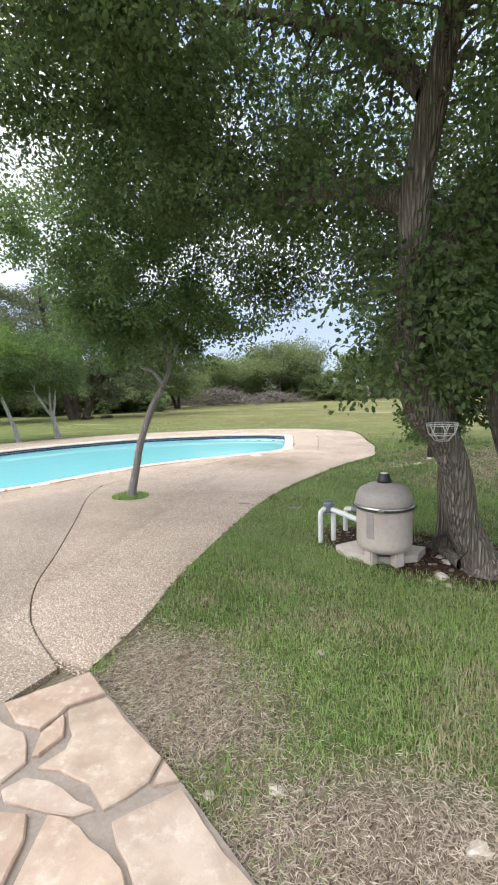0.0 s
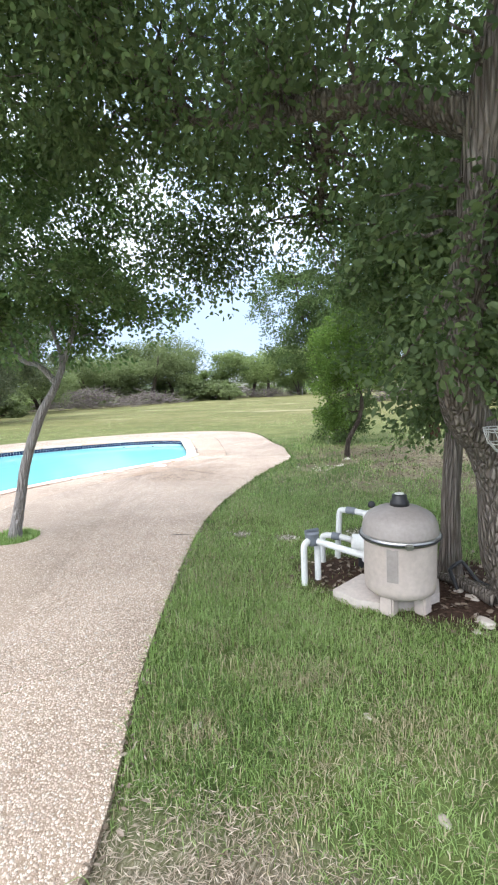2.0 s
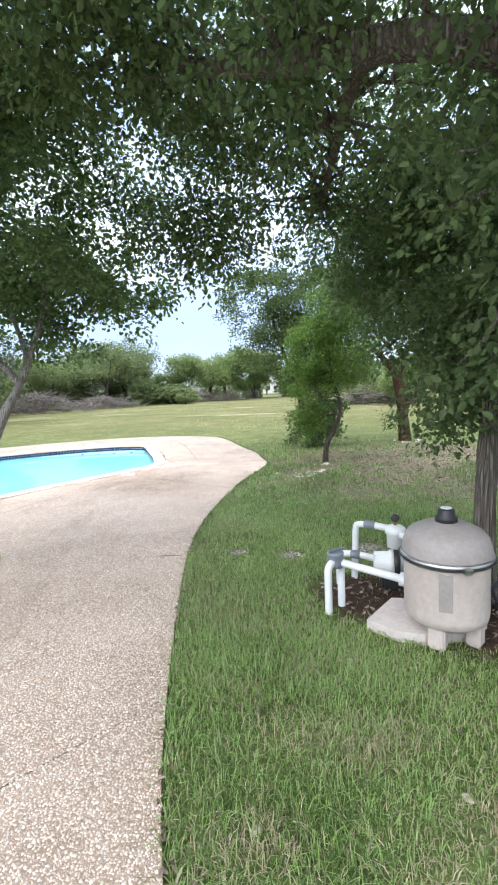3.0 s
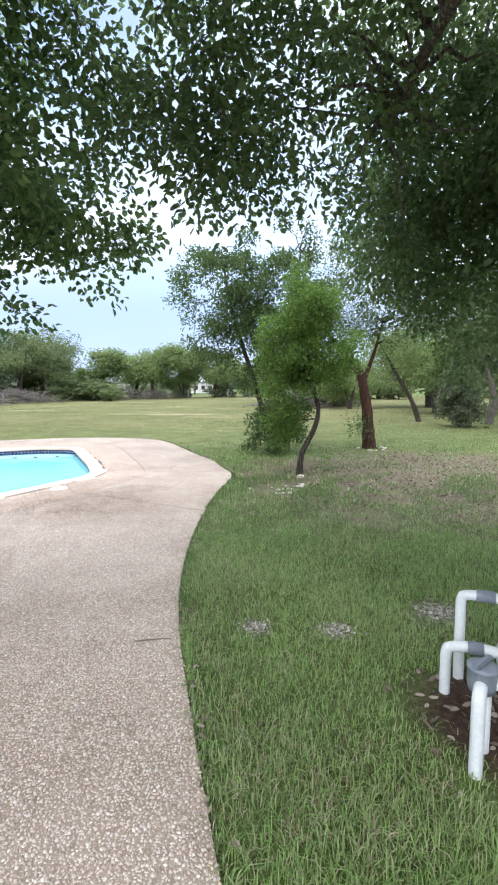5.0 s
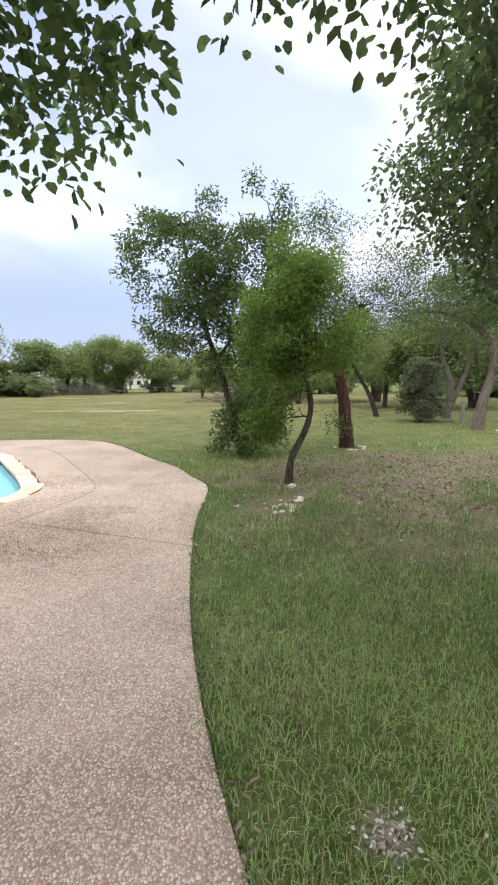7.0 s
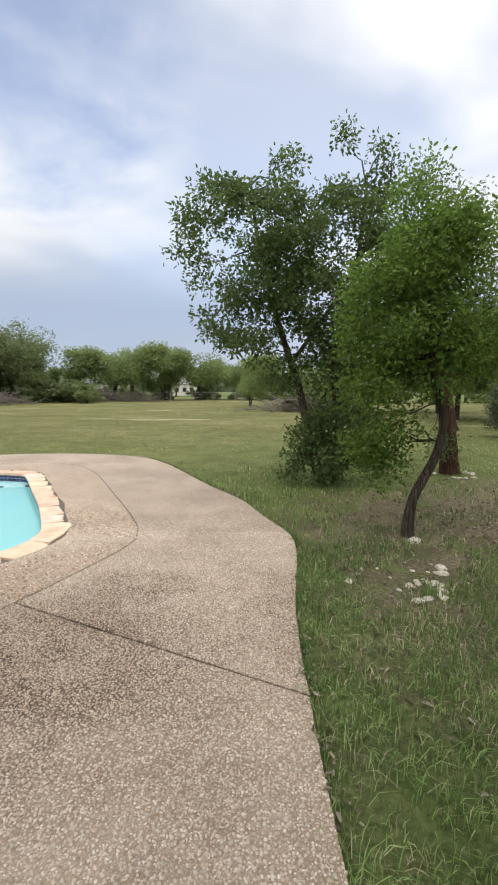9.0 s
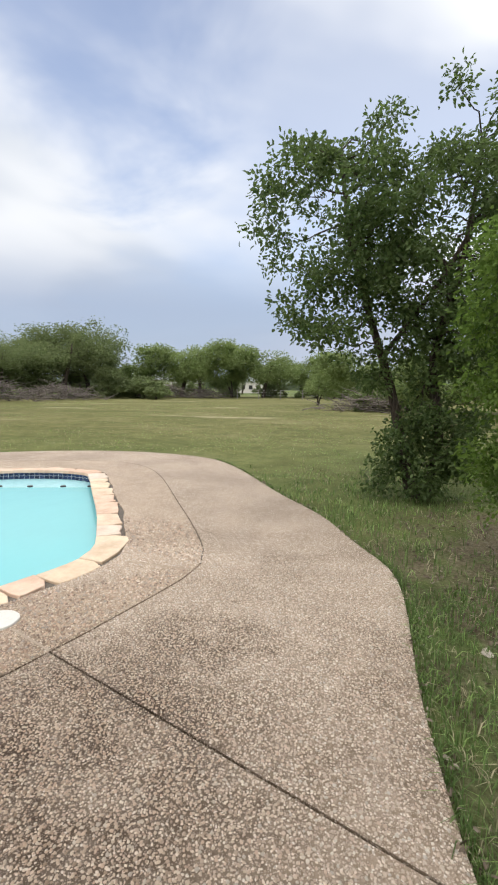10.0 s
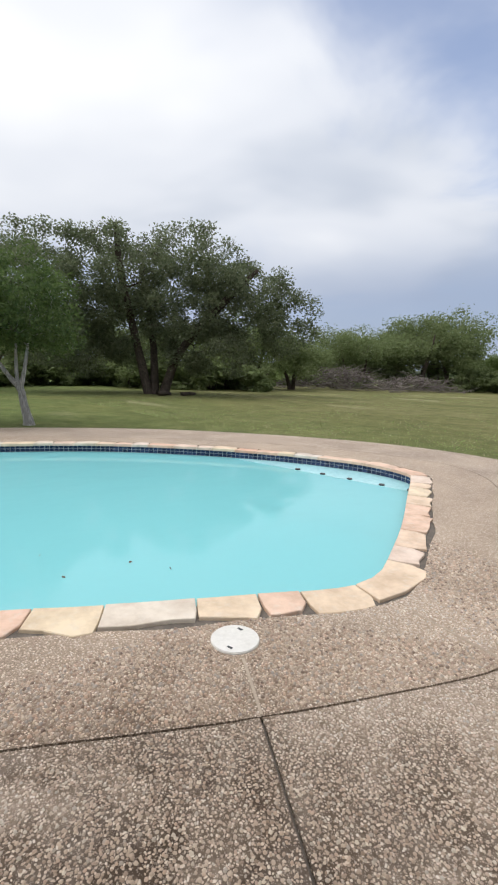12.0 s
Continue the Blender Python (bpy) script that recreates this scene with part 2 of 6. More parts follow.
def aggregate(name, tone, warm, weather):
    """Exposed-aggregate concrete: small rounded pebbles standing out of a darker mortar."""
    m = Nodes(name)
    warp = m.n.new("ShaderNodeMix")
    warp.data_type, warp.blend_type = "RGBA", "ADD"
    warp.inputs[0].default_value = 0.03
    m.l.new(m.pos, warp.inputs[6])
    nz = m.n.new("ShaderNodeTexNoise")
    nz.inputs["Scale"].default_value = 22
    m.l.new(m.pos, nz.inputs["Vector"])
    m.l.new(nz.outputs["Color"], warp.inputs[7])
    v = warp.outputs[2]
    d = m.voronoi(78, vec=v, randomness=0.85)
    tint = m.voronoi(78, out="Color", vec=v, randomness=0.85)
    d2 = m.voronoi(150, vec=v)
    sepc = m.n.new("ShaderNodeSeparateColor")
    m.l.new(tint, sepc.inputs[0])
    pebble = m.ramp(sepc.outputs[0], (0.0, tuple(t * k for t, k in zip(tone, (0.62, 0.55, 0.52)))), (0.3, tuple(t * 0.86 for t in tone)), (0.55, tuple(t * 1.08 for t in tone)), (0.8, warm), (1.0, (0.74, 0.68, 0.61)))
    # old wet grime settles in the mortar and leaves the pebbles nearly clean
    grime = m.math("MAXIMUM", m.math("MULTIPLY", m.ramp(m.noise(0.9, 6, 0.62), (0.40, 0.0), (0.62, 1.0)), weather), damp_stain(m))
    clean = m.ramp(m.noise(40, 4), (0.3, tuple(t * k for t, k in zip(tone, (0.42, 0.375, 0.31)))), (0.7, tuple(t * k for t, k in zip(tone, (0.66, 0.615, 0.55)))))
    mortar = m.mix(grime, clean, m.mix(1.0, clean, (0.15, 0.115, 0.08), "MULTIPLY"))
    small = m.mix(m.math("MULTIPLY", m.ramp(d2, (0.26, 0.8), (0.42, 0.0)), m.math("SUBTRACT", 1.0, m.math("MULTIPLY", grime, 0.6))), mortar, tuple(t * 0.85 for t in tone))
    pebble = m.mix(m.math("MULTIPLY", grime, 0.5), pebble, m.mix(1.0, pebble, (0.60, 0.50, 0.38), "MULTIPLY"))
    c = m.mix(m.ramp(d, (0.33, 1.0), (0.43, 0.0)), small, pebble)
    c = m.mix(m.ramp(m.noise(5, 5, 0.7), (0.45, 0.0), (0.8, 0.3)), c, tuple(t * 0.72 for t in tone))
    h = m.math("MAXIMUM", m.ramp(d, (0.05, 1.0), (0.44, 0.0)), m.ramp(d2, (0.05, 0.4), (0.40, 0.0)))
    return m.done(c, 0.72, m.bump(h, 0.75, 0.006, m.bump(m.noise(3, 4), 0.2, 0.01)), specular=0.35)


def stone_material(name, *tones):
    m = Nodes(name)
    base = m.ramp(m.random(), *((i / (len(tones) - 1), c) for i, c in enumerate(tones)))
    veil = m.ramp(m.noise(4.5, 6, 0.65), (0.35, (0.52, 0.44, 0.38)), (0.62, (1, 1, 1)))
    c = m.mix(0.55, base, veil, "MULTIPLY")
    c = m.mix(m.ramp(m.noise(14, 6, 0.7), (0.52, 0.0), (0.72, 0.5)), c, (0.66, 0.60, 0.52))
    return m.done(c, 0.75, m.bump(m.noise(9, 6, 0.6), 0.5, 0.015, m.bump(m.noise(70, 3), 0.25, 0.003)))


def bark(name, dark, light, scale=1.0):
    m = Nodes(name)
    v = m.stretch(1, 1, 0.06)
    r = m.voronoi(26 * scale, "DISTANCE_TO_EDGE", vec=v)
    f = m.noise(38 * scale, 5, 0.7, v)
    c = m.ramp(m.math("ADD", m.math("MULTIPLY", r, 0.7), m.math("MULTIPLY", f, 0.85)), (0.2, tuple(d * 0.55 for d in dark)), (0.42, dark), (0.75, light))
    c = m.mix(m.ramp(m.noise(2.2, 4), (0.45, 0.0), (0.75, 0.45)), c, light)
    return m.done(c, 0.92, m.bump(m.ramp(r, (0.0, 0.0), (0.3, 1.0)), 0.9, 0.03, m.bump(f, 0.5, 0.01)), specular=0.15)


def leaf_material(name, dark, mid, light, through=0.35, gloss=0.3):
    m = Nodes(name)
    c = m.ramp(m.island(), (0.0, dark), (0.5, mid), (1.0, light))
    c = m.mix(m.ramp(m.noise(1.3, 4, 0.6), (0.38, 0.0), (0.7, 0.45)), c, light)
    m.put(m.bsdf.inputs["Base Color"], c)
    m.bsdf.inputs["Roughness"].default_value = 0.55
    m.bsdf.inputs["Specular IOR Level"].default_value = gloss
    tr = m.n.new("ShaderNodeBsdfTranslucent")
    m.l.new(m.mix(0.16, c, (0.30, 0.46, 0.10), "ADD"), tr.inputs[0])
    mx = m.n.new("ShaderNodeMixShader")
    mx.inputs[0].default_value = through
    m.l.new(m.bsdf.outputs[0], mx.inputs[1])
    m.l.new(tr.outputs[0], mx.inputs[2])
    m.l.new(mx.outputs[0], m.out.inputs[0])
    return m.mat


def water_material():
    m = Nodes("pool_water")
    n1 = m.bump(m.noise(2.2, 3, 0.5, m.stretch(1.0, 0.6, 1)), 0.09, 0.05, m.bump(m.noise(14, 2, 0.5), 0.025, 0.01))
    tr = m.n.new("ShaderNodeBsdfTransparent")
    tr.inputs[0].default_value = (0.50, 0.94, 0.94, 1)
    gl = m.n.new("ShaderNodeBsdfGlossy")
    gl.inputs["Roughness"].default_value = 0.03
    m.l.new(n1, gl.inputs["Normal"])
    # fine matter in the water scatters light back
    haze = m.n.new("ShaderNodeBsdfDiffuse")
    haze.inputs[0].default_value = (0.215, 0.55, 0.575, 1)
    body = m.n.new("ShaderNodeMixShader")
    body.inputs[0].default_value = 0.9
    m.l.new(tr.outputs[0], body.inputs[1])
    m.l.new(haze.outputs[0], body.inputs[2])
    fr = m.n.new("ShaderNodeFresnel")
    fr.inputs[0].default_value = 1.33
    m.l.new(n1, fr.inputs["Normal"])
    mx = m.n.new("ShaderNodeMixShader")
    m.l.new(fr.outputs[0], mx.inputs[0])
    m.l.new(body.outputs[0], mx.inputs[1])
    m.l.new(gl.outputs[0], mx.inputs[2])
    m.l.new(mx.outputs[0], m.out.inputs[0])
    return m.mat


LAWN = lawn_material()
DECK = aggregate("deck_aggregate", (0.62, 0.51, 0.42), (0.75, 0.65, 0.54), 0.4)
DECK_STRIP = aggregate("pool_strip_aggregate", (0.64, 0.52, 0.42), (0.78, 0.65, 0.52), 0.35)
DECK_GREY = aggregate("old_deck_aggregate", (0.54, 0.45, 0.38), (0.66, 0.57, 0.48), 0.3)
FLAG = stone_material("flagstone", (0.45, 0.32, 0.235), (0.49, 0.385, 0.30), (0.46, 0.37, 0.31))
COPING = stone_material("coping_stone", (0.66, 0.40, 0.28), (0.73, 0.54, 0.41), (0.74, 0.60, 0.42), (0.68, 0.61, 0.53), (0.74, 0.58, 0.47), (0.72, 0.49, 0.37))
STRIP = plain("joint_mortar", (0.34, 0.27, 0.205), (0.47, 0.385, 0.295), 9, 0.9, 0.5)
BEDDING = plain("worn_bedding", (0.075, 0.062, 0.050), (0.19, 0.158, 0.13), 12, 0.95, 0.9, 0.0, 70)
MORTAR = plain("mortar", (0.21, 0.175, 0.145), (0.34, 0.285, 0.24), 6, 0.9, 0.5)
PLASTER = plain("pool_plaster", (0.72, 0.86, 0.88), (0.80, 0.92, 0.93), 0.8, 0.8, 0.1)
WATER = water_material()
WET_LEDGE = plain("wet_ledge", (0.36, 0.66, 0.70), (0.44, 0.74, 0.77), 1.5, 0.22, 0.05)
OAK_BARK = bark("oak_bark", (0.14, 0.115, 0.093), (0.315, 0.275, 0.235), 1.6)
PALE_BARK = bark("pale_bark", (0.33, 0.30, 0.275), (0.50, 0.47, 0.44), 2.6)
DARK_BARK = bark("dark_bark", (0.050, 0.038, 0.030), (0.16, 0.13, 0.105), 1.6)
RED_BARK = bark("red_bark", (0.045, 0.024, 0.017), (0.14, 0.072, 0.048), 1.4)
WHITE_BARK = bark("white_bark", (0.30, 0.29, 0.27), (0.66, 0.64, 0.61), 1.6)
OAK_LEAF = leaf_material("oak_leaf", (0.060, 0.088, 0.044), (0.104, 0.148, 0.066), (0.17, 0.222, 0.092), 0.6)
SAP_LEAF = leaf_material("sapling_leaf", (0.058, 0.092, 0.040), (0.098, 0.150, 0.058), (0.16, 0.222, 0.08), 0.6)
BRIGHT_LEAF = leaf_material("bright_leaf", (0.055, 0.098, 0.018), (0.104, 0.178, 0.032), (0.175, 0.26, 0.055), 0.55)
LEAN_LEAF = leaf_material("elm_leaf", (0.042, 0.066, 0.024), (0.074, 0.114, 0.038), (0.125, 0.172, 0.060), 0.45)
# distant foliage tones raised and greyed to stand in for aerial haze
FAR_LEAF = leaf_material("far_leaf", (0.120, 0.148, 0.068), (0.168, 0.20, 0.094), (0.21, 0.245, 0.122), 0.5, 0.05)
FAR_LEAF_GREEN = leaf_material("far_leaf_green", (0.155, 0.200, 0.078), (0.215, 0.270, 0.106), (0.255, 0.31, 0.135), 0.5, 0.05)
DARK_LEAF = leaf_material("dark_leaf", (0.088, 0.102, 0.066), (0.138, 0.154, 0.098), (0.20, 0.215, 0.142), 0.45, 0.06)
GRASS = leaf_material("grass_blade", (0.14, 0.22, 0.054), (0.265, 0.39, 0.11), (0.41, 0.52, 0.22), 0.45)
# deeper green blades, which also carry the painted shade of the farther lawn
LUSH_SHADED = leaf_material("lush_shaded_blade", (0.050, 0.090, 0.025), (0.098, 0.165, 0.044), (0.165, 0.245, 0.078), 0.45)
STRAW = leaf_material("dry_grass", (0.16, 0.13, 0.075), (0.33, 0.285, 0.165), (0.51, 0.455, 0.30), 0.2)
THATCH = leaf_material("bleached_thatch", (0.25, 0.19, 0.14), (0.50, 0.405, 0.315), (0.72, 0.63, 0.52), 0.25)
TWIG = plain("dead_wood", (0.09, 0.075, 0.065), (0.24, 0.205, 0.18), 4, 0.9, 0.4)

def tile_material():
    m = Nodes("navy_tile")
    c = m.ramp(m.random(), (0.0, (0.008, 0.014, 0.045)), (0.6, (0.016, 0.028, 0.085)), (1.0, (0.035, 0.055, 0.13)))
    return m.done(c, 0.18, m.bump(m.noise(30, 2), 0.05, 0.002))


TILE = tile_material()
GROUT = plain("tile_grout", (0.50, 0.52, 0.54), (0.66, 0.68, 0.70), 8, 0.85, 0.2)
PVC = plain("white_pvc", (0.70, 0.71, 0.68), (0.82, 0.82, 0.80), 7, 0.38, 0.06)
GREY_PVC = plain("grey_pvc", (0.17, 0.19, 0.22), (0.27, 0.29, 0.32), 9, 0.45, 0.08)
TANK = plain("beige_tank", (0.50, 0.42, 0.37), (0.62, 0.53, 0.475), 3, 0.5, 0.08)
TANK_LID = plain("taupe_lid", (0.29, 0.255, 0.23), (0.39, 0.345, 0.315), 4, 0.55, 0.1)
STEEL = plain("clamp_steel", (0.32, 0.31, 0.30), (0.50, 0.49, 0.47), 20, 0.35, 0.1, 1.0)
BLACK = plain("black_plastic", (0.012, 0.012, 0.013), (0.030, 0.030, 0.032), 12, 0.45, 0.05)
BRASS = plain("brass_gauge", (0.30, 0.20, 0.07), (0.46, 0.32, 0.12), 20, 0.4, 0.1, 1.0)
CONCRETE = plain("concrete", (0.50, 0.435, 0.385), (0.66, 0.585, 0.525), 4, 0.9, 0.4)
LIDWHITE = plain("white_lid", (0.66, 0.63, 0.57), (0.73, 0.70, 0.65), 6, 0.5, 0.05)
ROCK = stone_material("limestone", (0.52, 0.46, 0.39), (0.60, 0.55, 0.48), (0.46, 0.40, 0.34))
WIRE = plain("pale_wire", (0.42, 0.41, 0.38), (0.66, 0.65, 0.61), 30, 0.5, 0.1)
LITTER = leaf_material("fallen_leaf", (0.075, 0.048, 0.030), (0.16, 0.115, 0.08), (0.36, 0.30, 0.24), 0.1)
CHIP = leaf_material("gravel_chip", (0.22, 0.18, 0.15), (0.42, 0.37, 0.32), (0.68, 0.63, 0.57), 0.0)
FAR_WOOD = plain("far_woods", (0.055, 0.075, 0.045), (0.10, 0.125, 0.07), 0.15, 1.0, 0.6)
ROOF = plain("white_metal_roof", (0.72, 0.74, 0.76), (0.82, 0.83, 0.84), 0.6, 0.5, 0.05)
WALL = plain("pale_wall", (0.55, 0.52, 0.47), (0.66, 0.63, 0.58), 0.8, 0.9, 0.1)
GREYWOOD = plain("weathered_wood", (0.16, 0.145, 0.13), (0.30, 0.275, 0.25), 9, 0.9, 0.4)


def pebble_material(name, *tones):
    m = Nodes(name)
    c = m.ramp(m.island(), *zip((0.0, 0.2, 0.45, 0.62, 0.76, 0.88, 1.0), tones))
    c = m.mix(m.ramp(m.noise(60, 3), (0.4, 0.0), (0.7, 0.3)), c, (0.30, 0.25, 0.21))
    c = m.mix(m.ramp(m.noise(0.9, 6, 0.62), (0.42, 0.0), (0.64, 0.4)), c, m.mix(1.0, c, (0.62, 0.56, 0.50), "MULTIPLY"))
    c = m.mix(m.math("MULTIPLY", damp_stain(m), 0.6), c, m.mix(1.0, c, (0.66, 0.56, 0.44), "MULTIPLY"))
    return m.done(c, 0.6, m.bump(m.noise(220, 3), 0.2, 0.001), specular=0.35)


PEBBLE = pebble_material("deck_pebble", (0.31, 0.235, 0.175), (0.47, 0.38, 0.31), (0.58, 0.49, 0.40), (0.55, 0.42, 0.335), (0.67, 0.58, 0.48), (0.44, 0.405, 0.36), (0.80, 0.73, 0.62))
STRIP_PEBBLE = pebble_material("river_pebble", (0.19, 0.135, 0.105), (0.42, 0.30, 0.225), (0.54, 0.44, 0.34), (0.34, 0.31, 0.285), (0.64, 0.53, 0.41), (0.58, 0.41, 0.31), (0.78, 0.70, 0.59))

# ---- mesh helpers ----
def mesh_from(name, verts, faces, material, smooth=False):
    me = bpy.data.meshes.new(name)
    me.from_pydata([tuple(v) for v in verts], [], [tuple(f) for f in faces])
    me.materials.append(material)
    if smooth:
        me.polygons.foreach_set("use_smooth", [True] * len(me.polygons))
    me.update()
    return me


def part(name, bm, material, parent, label=""):
    """Link a bmesh (or a mesh) as one object under a thing."""
    if isinstance(bm, bpy.types.Mesh):
        me = bm
    else:
        me = bpy.data.meshes.new(name)
        bm.to_mesh(me)
        bm.free()
        me.materials.append(material)
    ob = new(name, me)
    ob.parent = parent
    return tagged(ob, label)


def thing(name, place, label, category, group="", kind=""):
    ob = new(name)
    ob.location = place
    ob.empty_display_size = 0.1
    return tagged(ob, label, category, group, kind)


def closed_curve(points, step=0.15):
    """A closed Catmull-Rom loop through the points, evenly stepped."""
    return open_curve(points, step, True)


def open_curve(points, step=0.15, closed=False):
    p = [Vector((*q, 0)[:3]) for q in points]
    n = len(p)
    out = []
    for i in range(n if closed else n - 1):
        a, b, c, d = (p[(i - 1) % n], p[i], p[(i + 1) % n], p[(i + 2) % n]) if closed else (p[max(i - 1, 0)], p[i], p[i + 1], p[min(i + 2, n - 1)])
        k = max(1, int((c - b).length / step))
        for j in range(k):
            t = j / k
            out.append(0.5 * ((2 * b) + (c - a) * t + (2 * a - 5 * b + 4 * c - d) * t * t + (3 * b - a - 3 * c + d) * t ** 3))
    if not closed:
        out.append(p[-1])
    return out


def offset_loop(loop, dist):
    """Move a closed loop sideways; positive is to the outside of a clockwise loop."""
    n = len(loop)
    out = []
    for i, v in enumerate(loop):
        t = (loop[(i + 1) % n] - loop[i - 1]).normalized()
        out.append(v + Vector((-t.y, t.x, 0)) * dist)
    return out


def slab(name, outer, holes, top, thick, material, bevel=0.0):
    """A flat slab with holes: top face, sides and underside."""
    bm = bmesh.new()
    edges = []
    for loop in (outer, *holes):
        vs = [bm.verts.new((v.x, v.y, top)) for v in loop]
        edges += [bm.edges.new((vs[i], vs[(i + 1) % len(vs)])) for i in range(len(vs))]
    bmesh.ops.triangle_fill(bm, use_beauty=True, use_dissolve=False, edges=edges)
    bmesh.ops.recalc_face_normals(bm, faces=bm.faces)
    if sum(f.normal.z for f in bm.faces) < 0:
        bmesh.ops.reverse_faces(bm, faces=bm.faces)
    if thick:
        ext = bmesh.ops.extrude_face_region(bm, geom=list(bm.faces))
        lower = [g for g in ext["geom"] if isinstance(g, bmesh.types.BMVert)]
        for v in lower:
            v.co.z = top
        low_set = set(lower)
        for v in bm.verts:
            if v not in low_set:
                v.co.z = top - thick
        bmesh.ops.recalc_face_normals(bm, faces=bm.faces)
    return bm


# ---- ground, pool and deck outlines (metres, seen from above) ----
DECK_EDGE = [(0.74, 0.16), (0.54, 0.78), (0.25, 1.43), (-0.07, 2.33), (-0.37, 3.27), (-0.60, 4.10), (-0.75, 4.98), (-0.83, 6.05),
             (-0.84, 7.50), (-0.74, 8.60), (-0.76, 9.22), (-1.00, 9.85), (-1.32, 10.72), (-1.93, 11.80), (-2.85, 13.60), (-3.65, 14.62),
             (-4.90, 15.08), (-6.10, 15.12), (-7.50, 14.72), (-8.90, 13.90), (-10.2, 12.85), (-11.4, 11.6), (-12.4, 10.0), (-13.1, 8.4),
             (-13.6, 6.0), (-13.5, 2.5), (-12.3, -0.6), (-9.5, -2.6), (-6.0, -3.6), (-2.5, -4.0)]
POOL = [(-3.30, 8.95), (-3.42, 8.62), (-3.62, 8.22), (-3.82, 7.80), (-4.05, 7.35), (-4.30, 6.90), (-4.55, 6.30), (-4.78, 5.60), (-4.93, 4.90),
        (-4.98, 4.20), (-5.00, 3.40), (-5.12, 2.60), (-5.50, 1.60), (-6.40, 0.70), (-7.80, 0.30), (-9.40, 0.70), (-10.60, 1.90), (-11.2, 3.6),
        (-11.2, 5.6), (-10.75, 7.80), (-9.90, 9.60), (-8.80, 10.90), (-7.80, 11.75), (-6.90, 12.30), (-5.95, 12.62), (-5.25, 12.55), (-4.98, 12.25),
        (-4.45, 11.35), (-3.90, 10.42), (-3.50, 9.65), (-3.32, 9.25)]
JOINT = [(-2.30, 9.05), (-2.36, 8.72), (-2.60, 8.09), (-2.78, 7.66), (-2.99, 7.22), (-3.25, 6.70), (-3.55, 6.00), (-3.75, 5.20), (-3.80, 4.40), (-3.72, 3.70)]
"""the joint that follows the pool, from its near bend southward"""
JOINT_NORTH = [(-2.30, 9.05), (-2.37, 9.40), (-2.50, 9.72), (-2.80, 10.35), (-3.14, 11.02), (-3.55, 11.85), (-3.98, 12.65), (-4.50, 13.35), (-5.2, 13.75), (-6.1, 13.72),
               (-7.4, 13.25), (-8.6, 12.40), (-9.8, 11.2), (-10.9, 9.6), (-11.8, 7.9), (-12.2, 5.8), (-12.2, 3.2)]
JOINT_SOUTH = [(-3.72, 3.70), (-3.20, 3.02), (-2.20, 2.11), (-1.25, 1.23), (-0.66, 0.66), (-0.10, 0.30), (0.45, 0.12)]

pool_loop = closed_curve(POOL, 0.12)
coping_loop = offset_loop(pool_loop, 0.22)
# the deck stops raggedly short of the coping
worn_loop = [v + (v - q).normalized() * (0.018 + 0.05 * abs(noise.noise(v * 2.6))) for v, q in zip(coping_loop, pool_loop)]

ground = tagged(new("ground", bpy.data.meshes.new("ground")), "mown green lawn running out into a dry pale field", "lawn", kind="structure")
far = [Vector((-2500, -2500, 0)), Vector((2500, -2500, 0)), Vector((2500, 2500, 0)), Vector((-2500, 2500, 0))]
bm = slab("ground", far, [offset_loop(pool_loop, 0.15)], -0.035, 0, LAWN)
bm.to_mesh(ground.data)
bm.free()
ground.data.materials.append(LAWN)

GAP = 0.0065


def shifted(points, d):
    """Slide an open line sideways by d (to its left)."""
    out = []
    for i, v in enumerate(points):
        t = (points[min(i + 1, len(points) - 1)] - points[max(i - 1, 0)]).normalized()
        out.append(v + Vector((-t.y, t.x, 0)) * d)
    return out


edge = open_curve(DECK_EDGE, 0.2)
js, jn, jw = open_curve(JOINT, 0.12), open_curve(JOINT_NORTH, 0.2), open_curve(JOINT_SOUTH, 0.15)
deck = thing("pavement", (0, 0, 0), "pinkish exposed-aggregate concrete pool deck with dark joints", "pool deck", kind="structure")


def nearest(line, q):
    return min(range(len(line)), key=lambda i: (line[i] - Vector((*q, 0))).length)


A_IN, A_OUT = (-2.78, 7.66), (-0.84, 6.72)          # the cross joint
e1 = nearest(edge, A_OUT)
j1 = nearest(js, A_IN)
cut = Vector((A_OUT[0] - A_IN[0], A_OUT[1] - A_IN[1], 0)).normalized()
side = Vector((-cut.y, cut.x, 0)) * GAP
west_e, west_j = nearest(edge, (-13.6, 3.0)), len(jn) - 1
inner_n = [js[j1] + side] + [v for v in shifted(list(reversed(js[:j1])), -GAP)] + shifted(jn[1:], -GAP)
# the joint lines lie between slabs, each slab ends a little short of them
outer_n = [Vector((*A_OUT, 0)) + side] + edge[e1 + 1:west_e]
slab_north = inner_n + list(reversed(outer_n))
inner_s = shifted(js[j1:], GAP) + shifted(jw[1:], GAP)
slab_mid = [js[j1] - side] + inner_s[1:] + edge[:e1] + [Vector((*A_OUT, 0)) - side]
PATIO = [(0.80, 0.13), (1.65, -0.10), (2.17, -0.27), (3.2, -0.62), (6.0, -1.6), (6.5, -6.0), (-2.0, -6.0), (-0.6, -2.6), (0.30, -1.05), (0.63, -0.28)]
patio_edge = [Vector((*q, 0)) for q in PATIO]
south_w = [jw[-1] + Vector((0.12, -0.05, 0)), Vector((0.60, -0.27, 0)), Vector((0.27, -1.05, 0)), Vector((-0.63, -2.6, 0)), Vector((-1.5, -4.2, 0))]
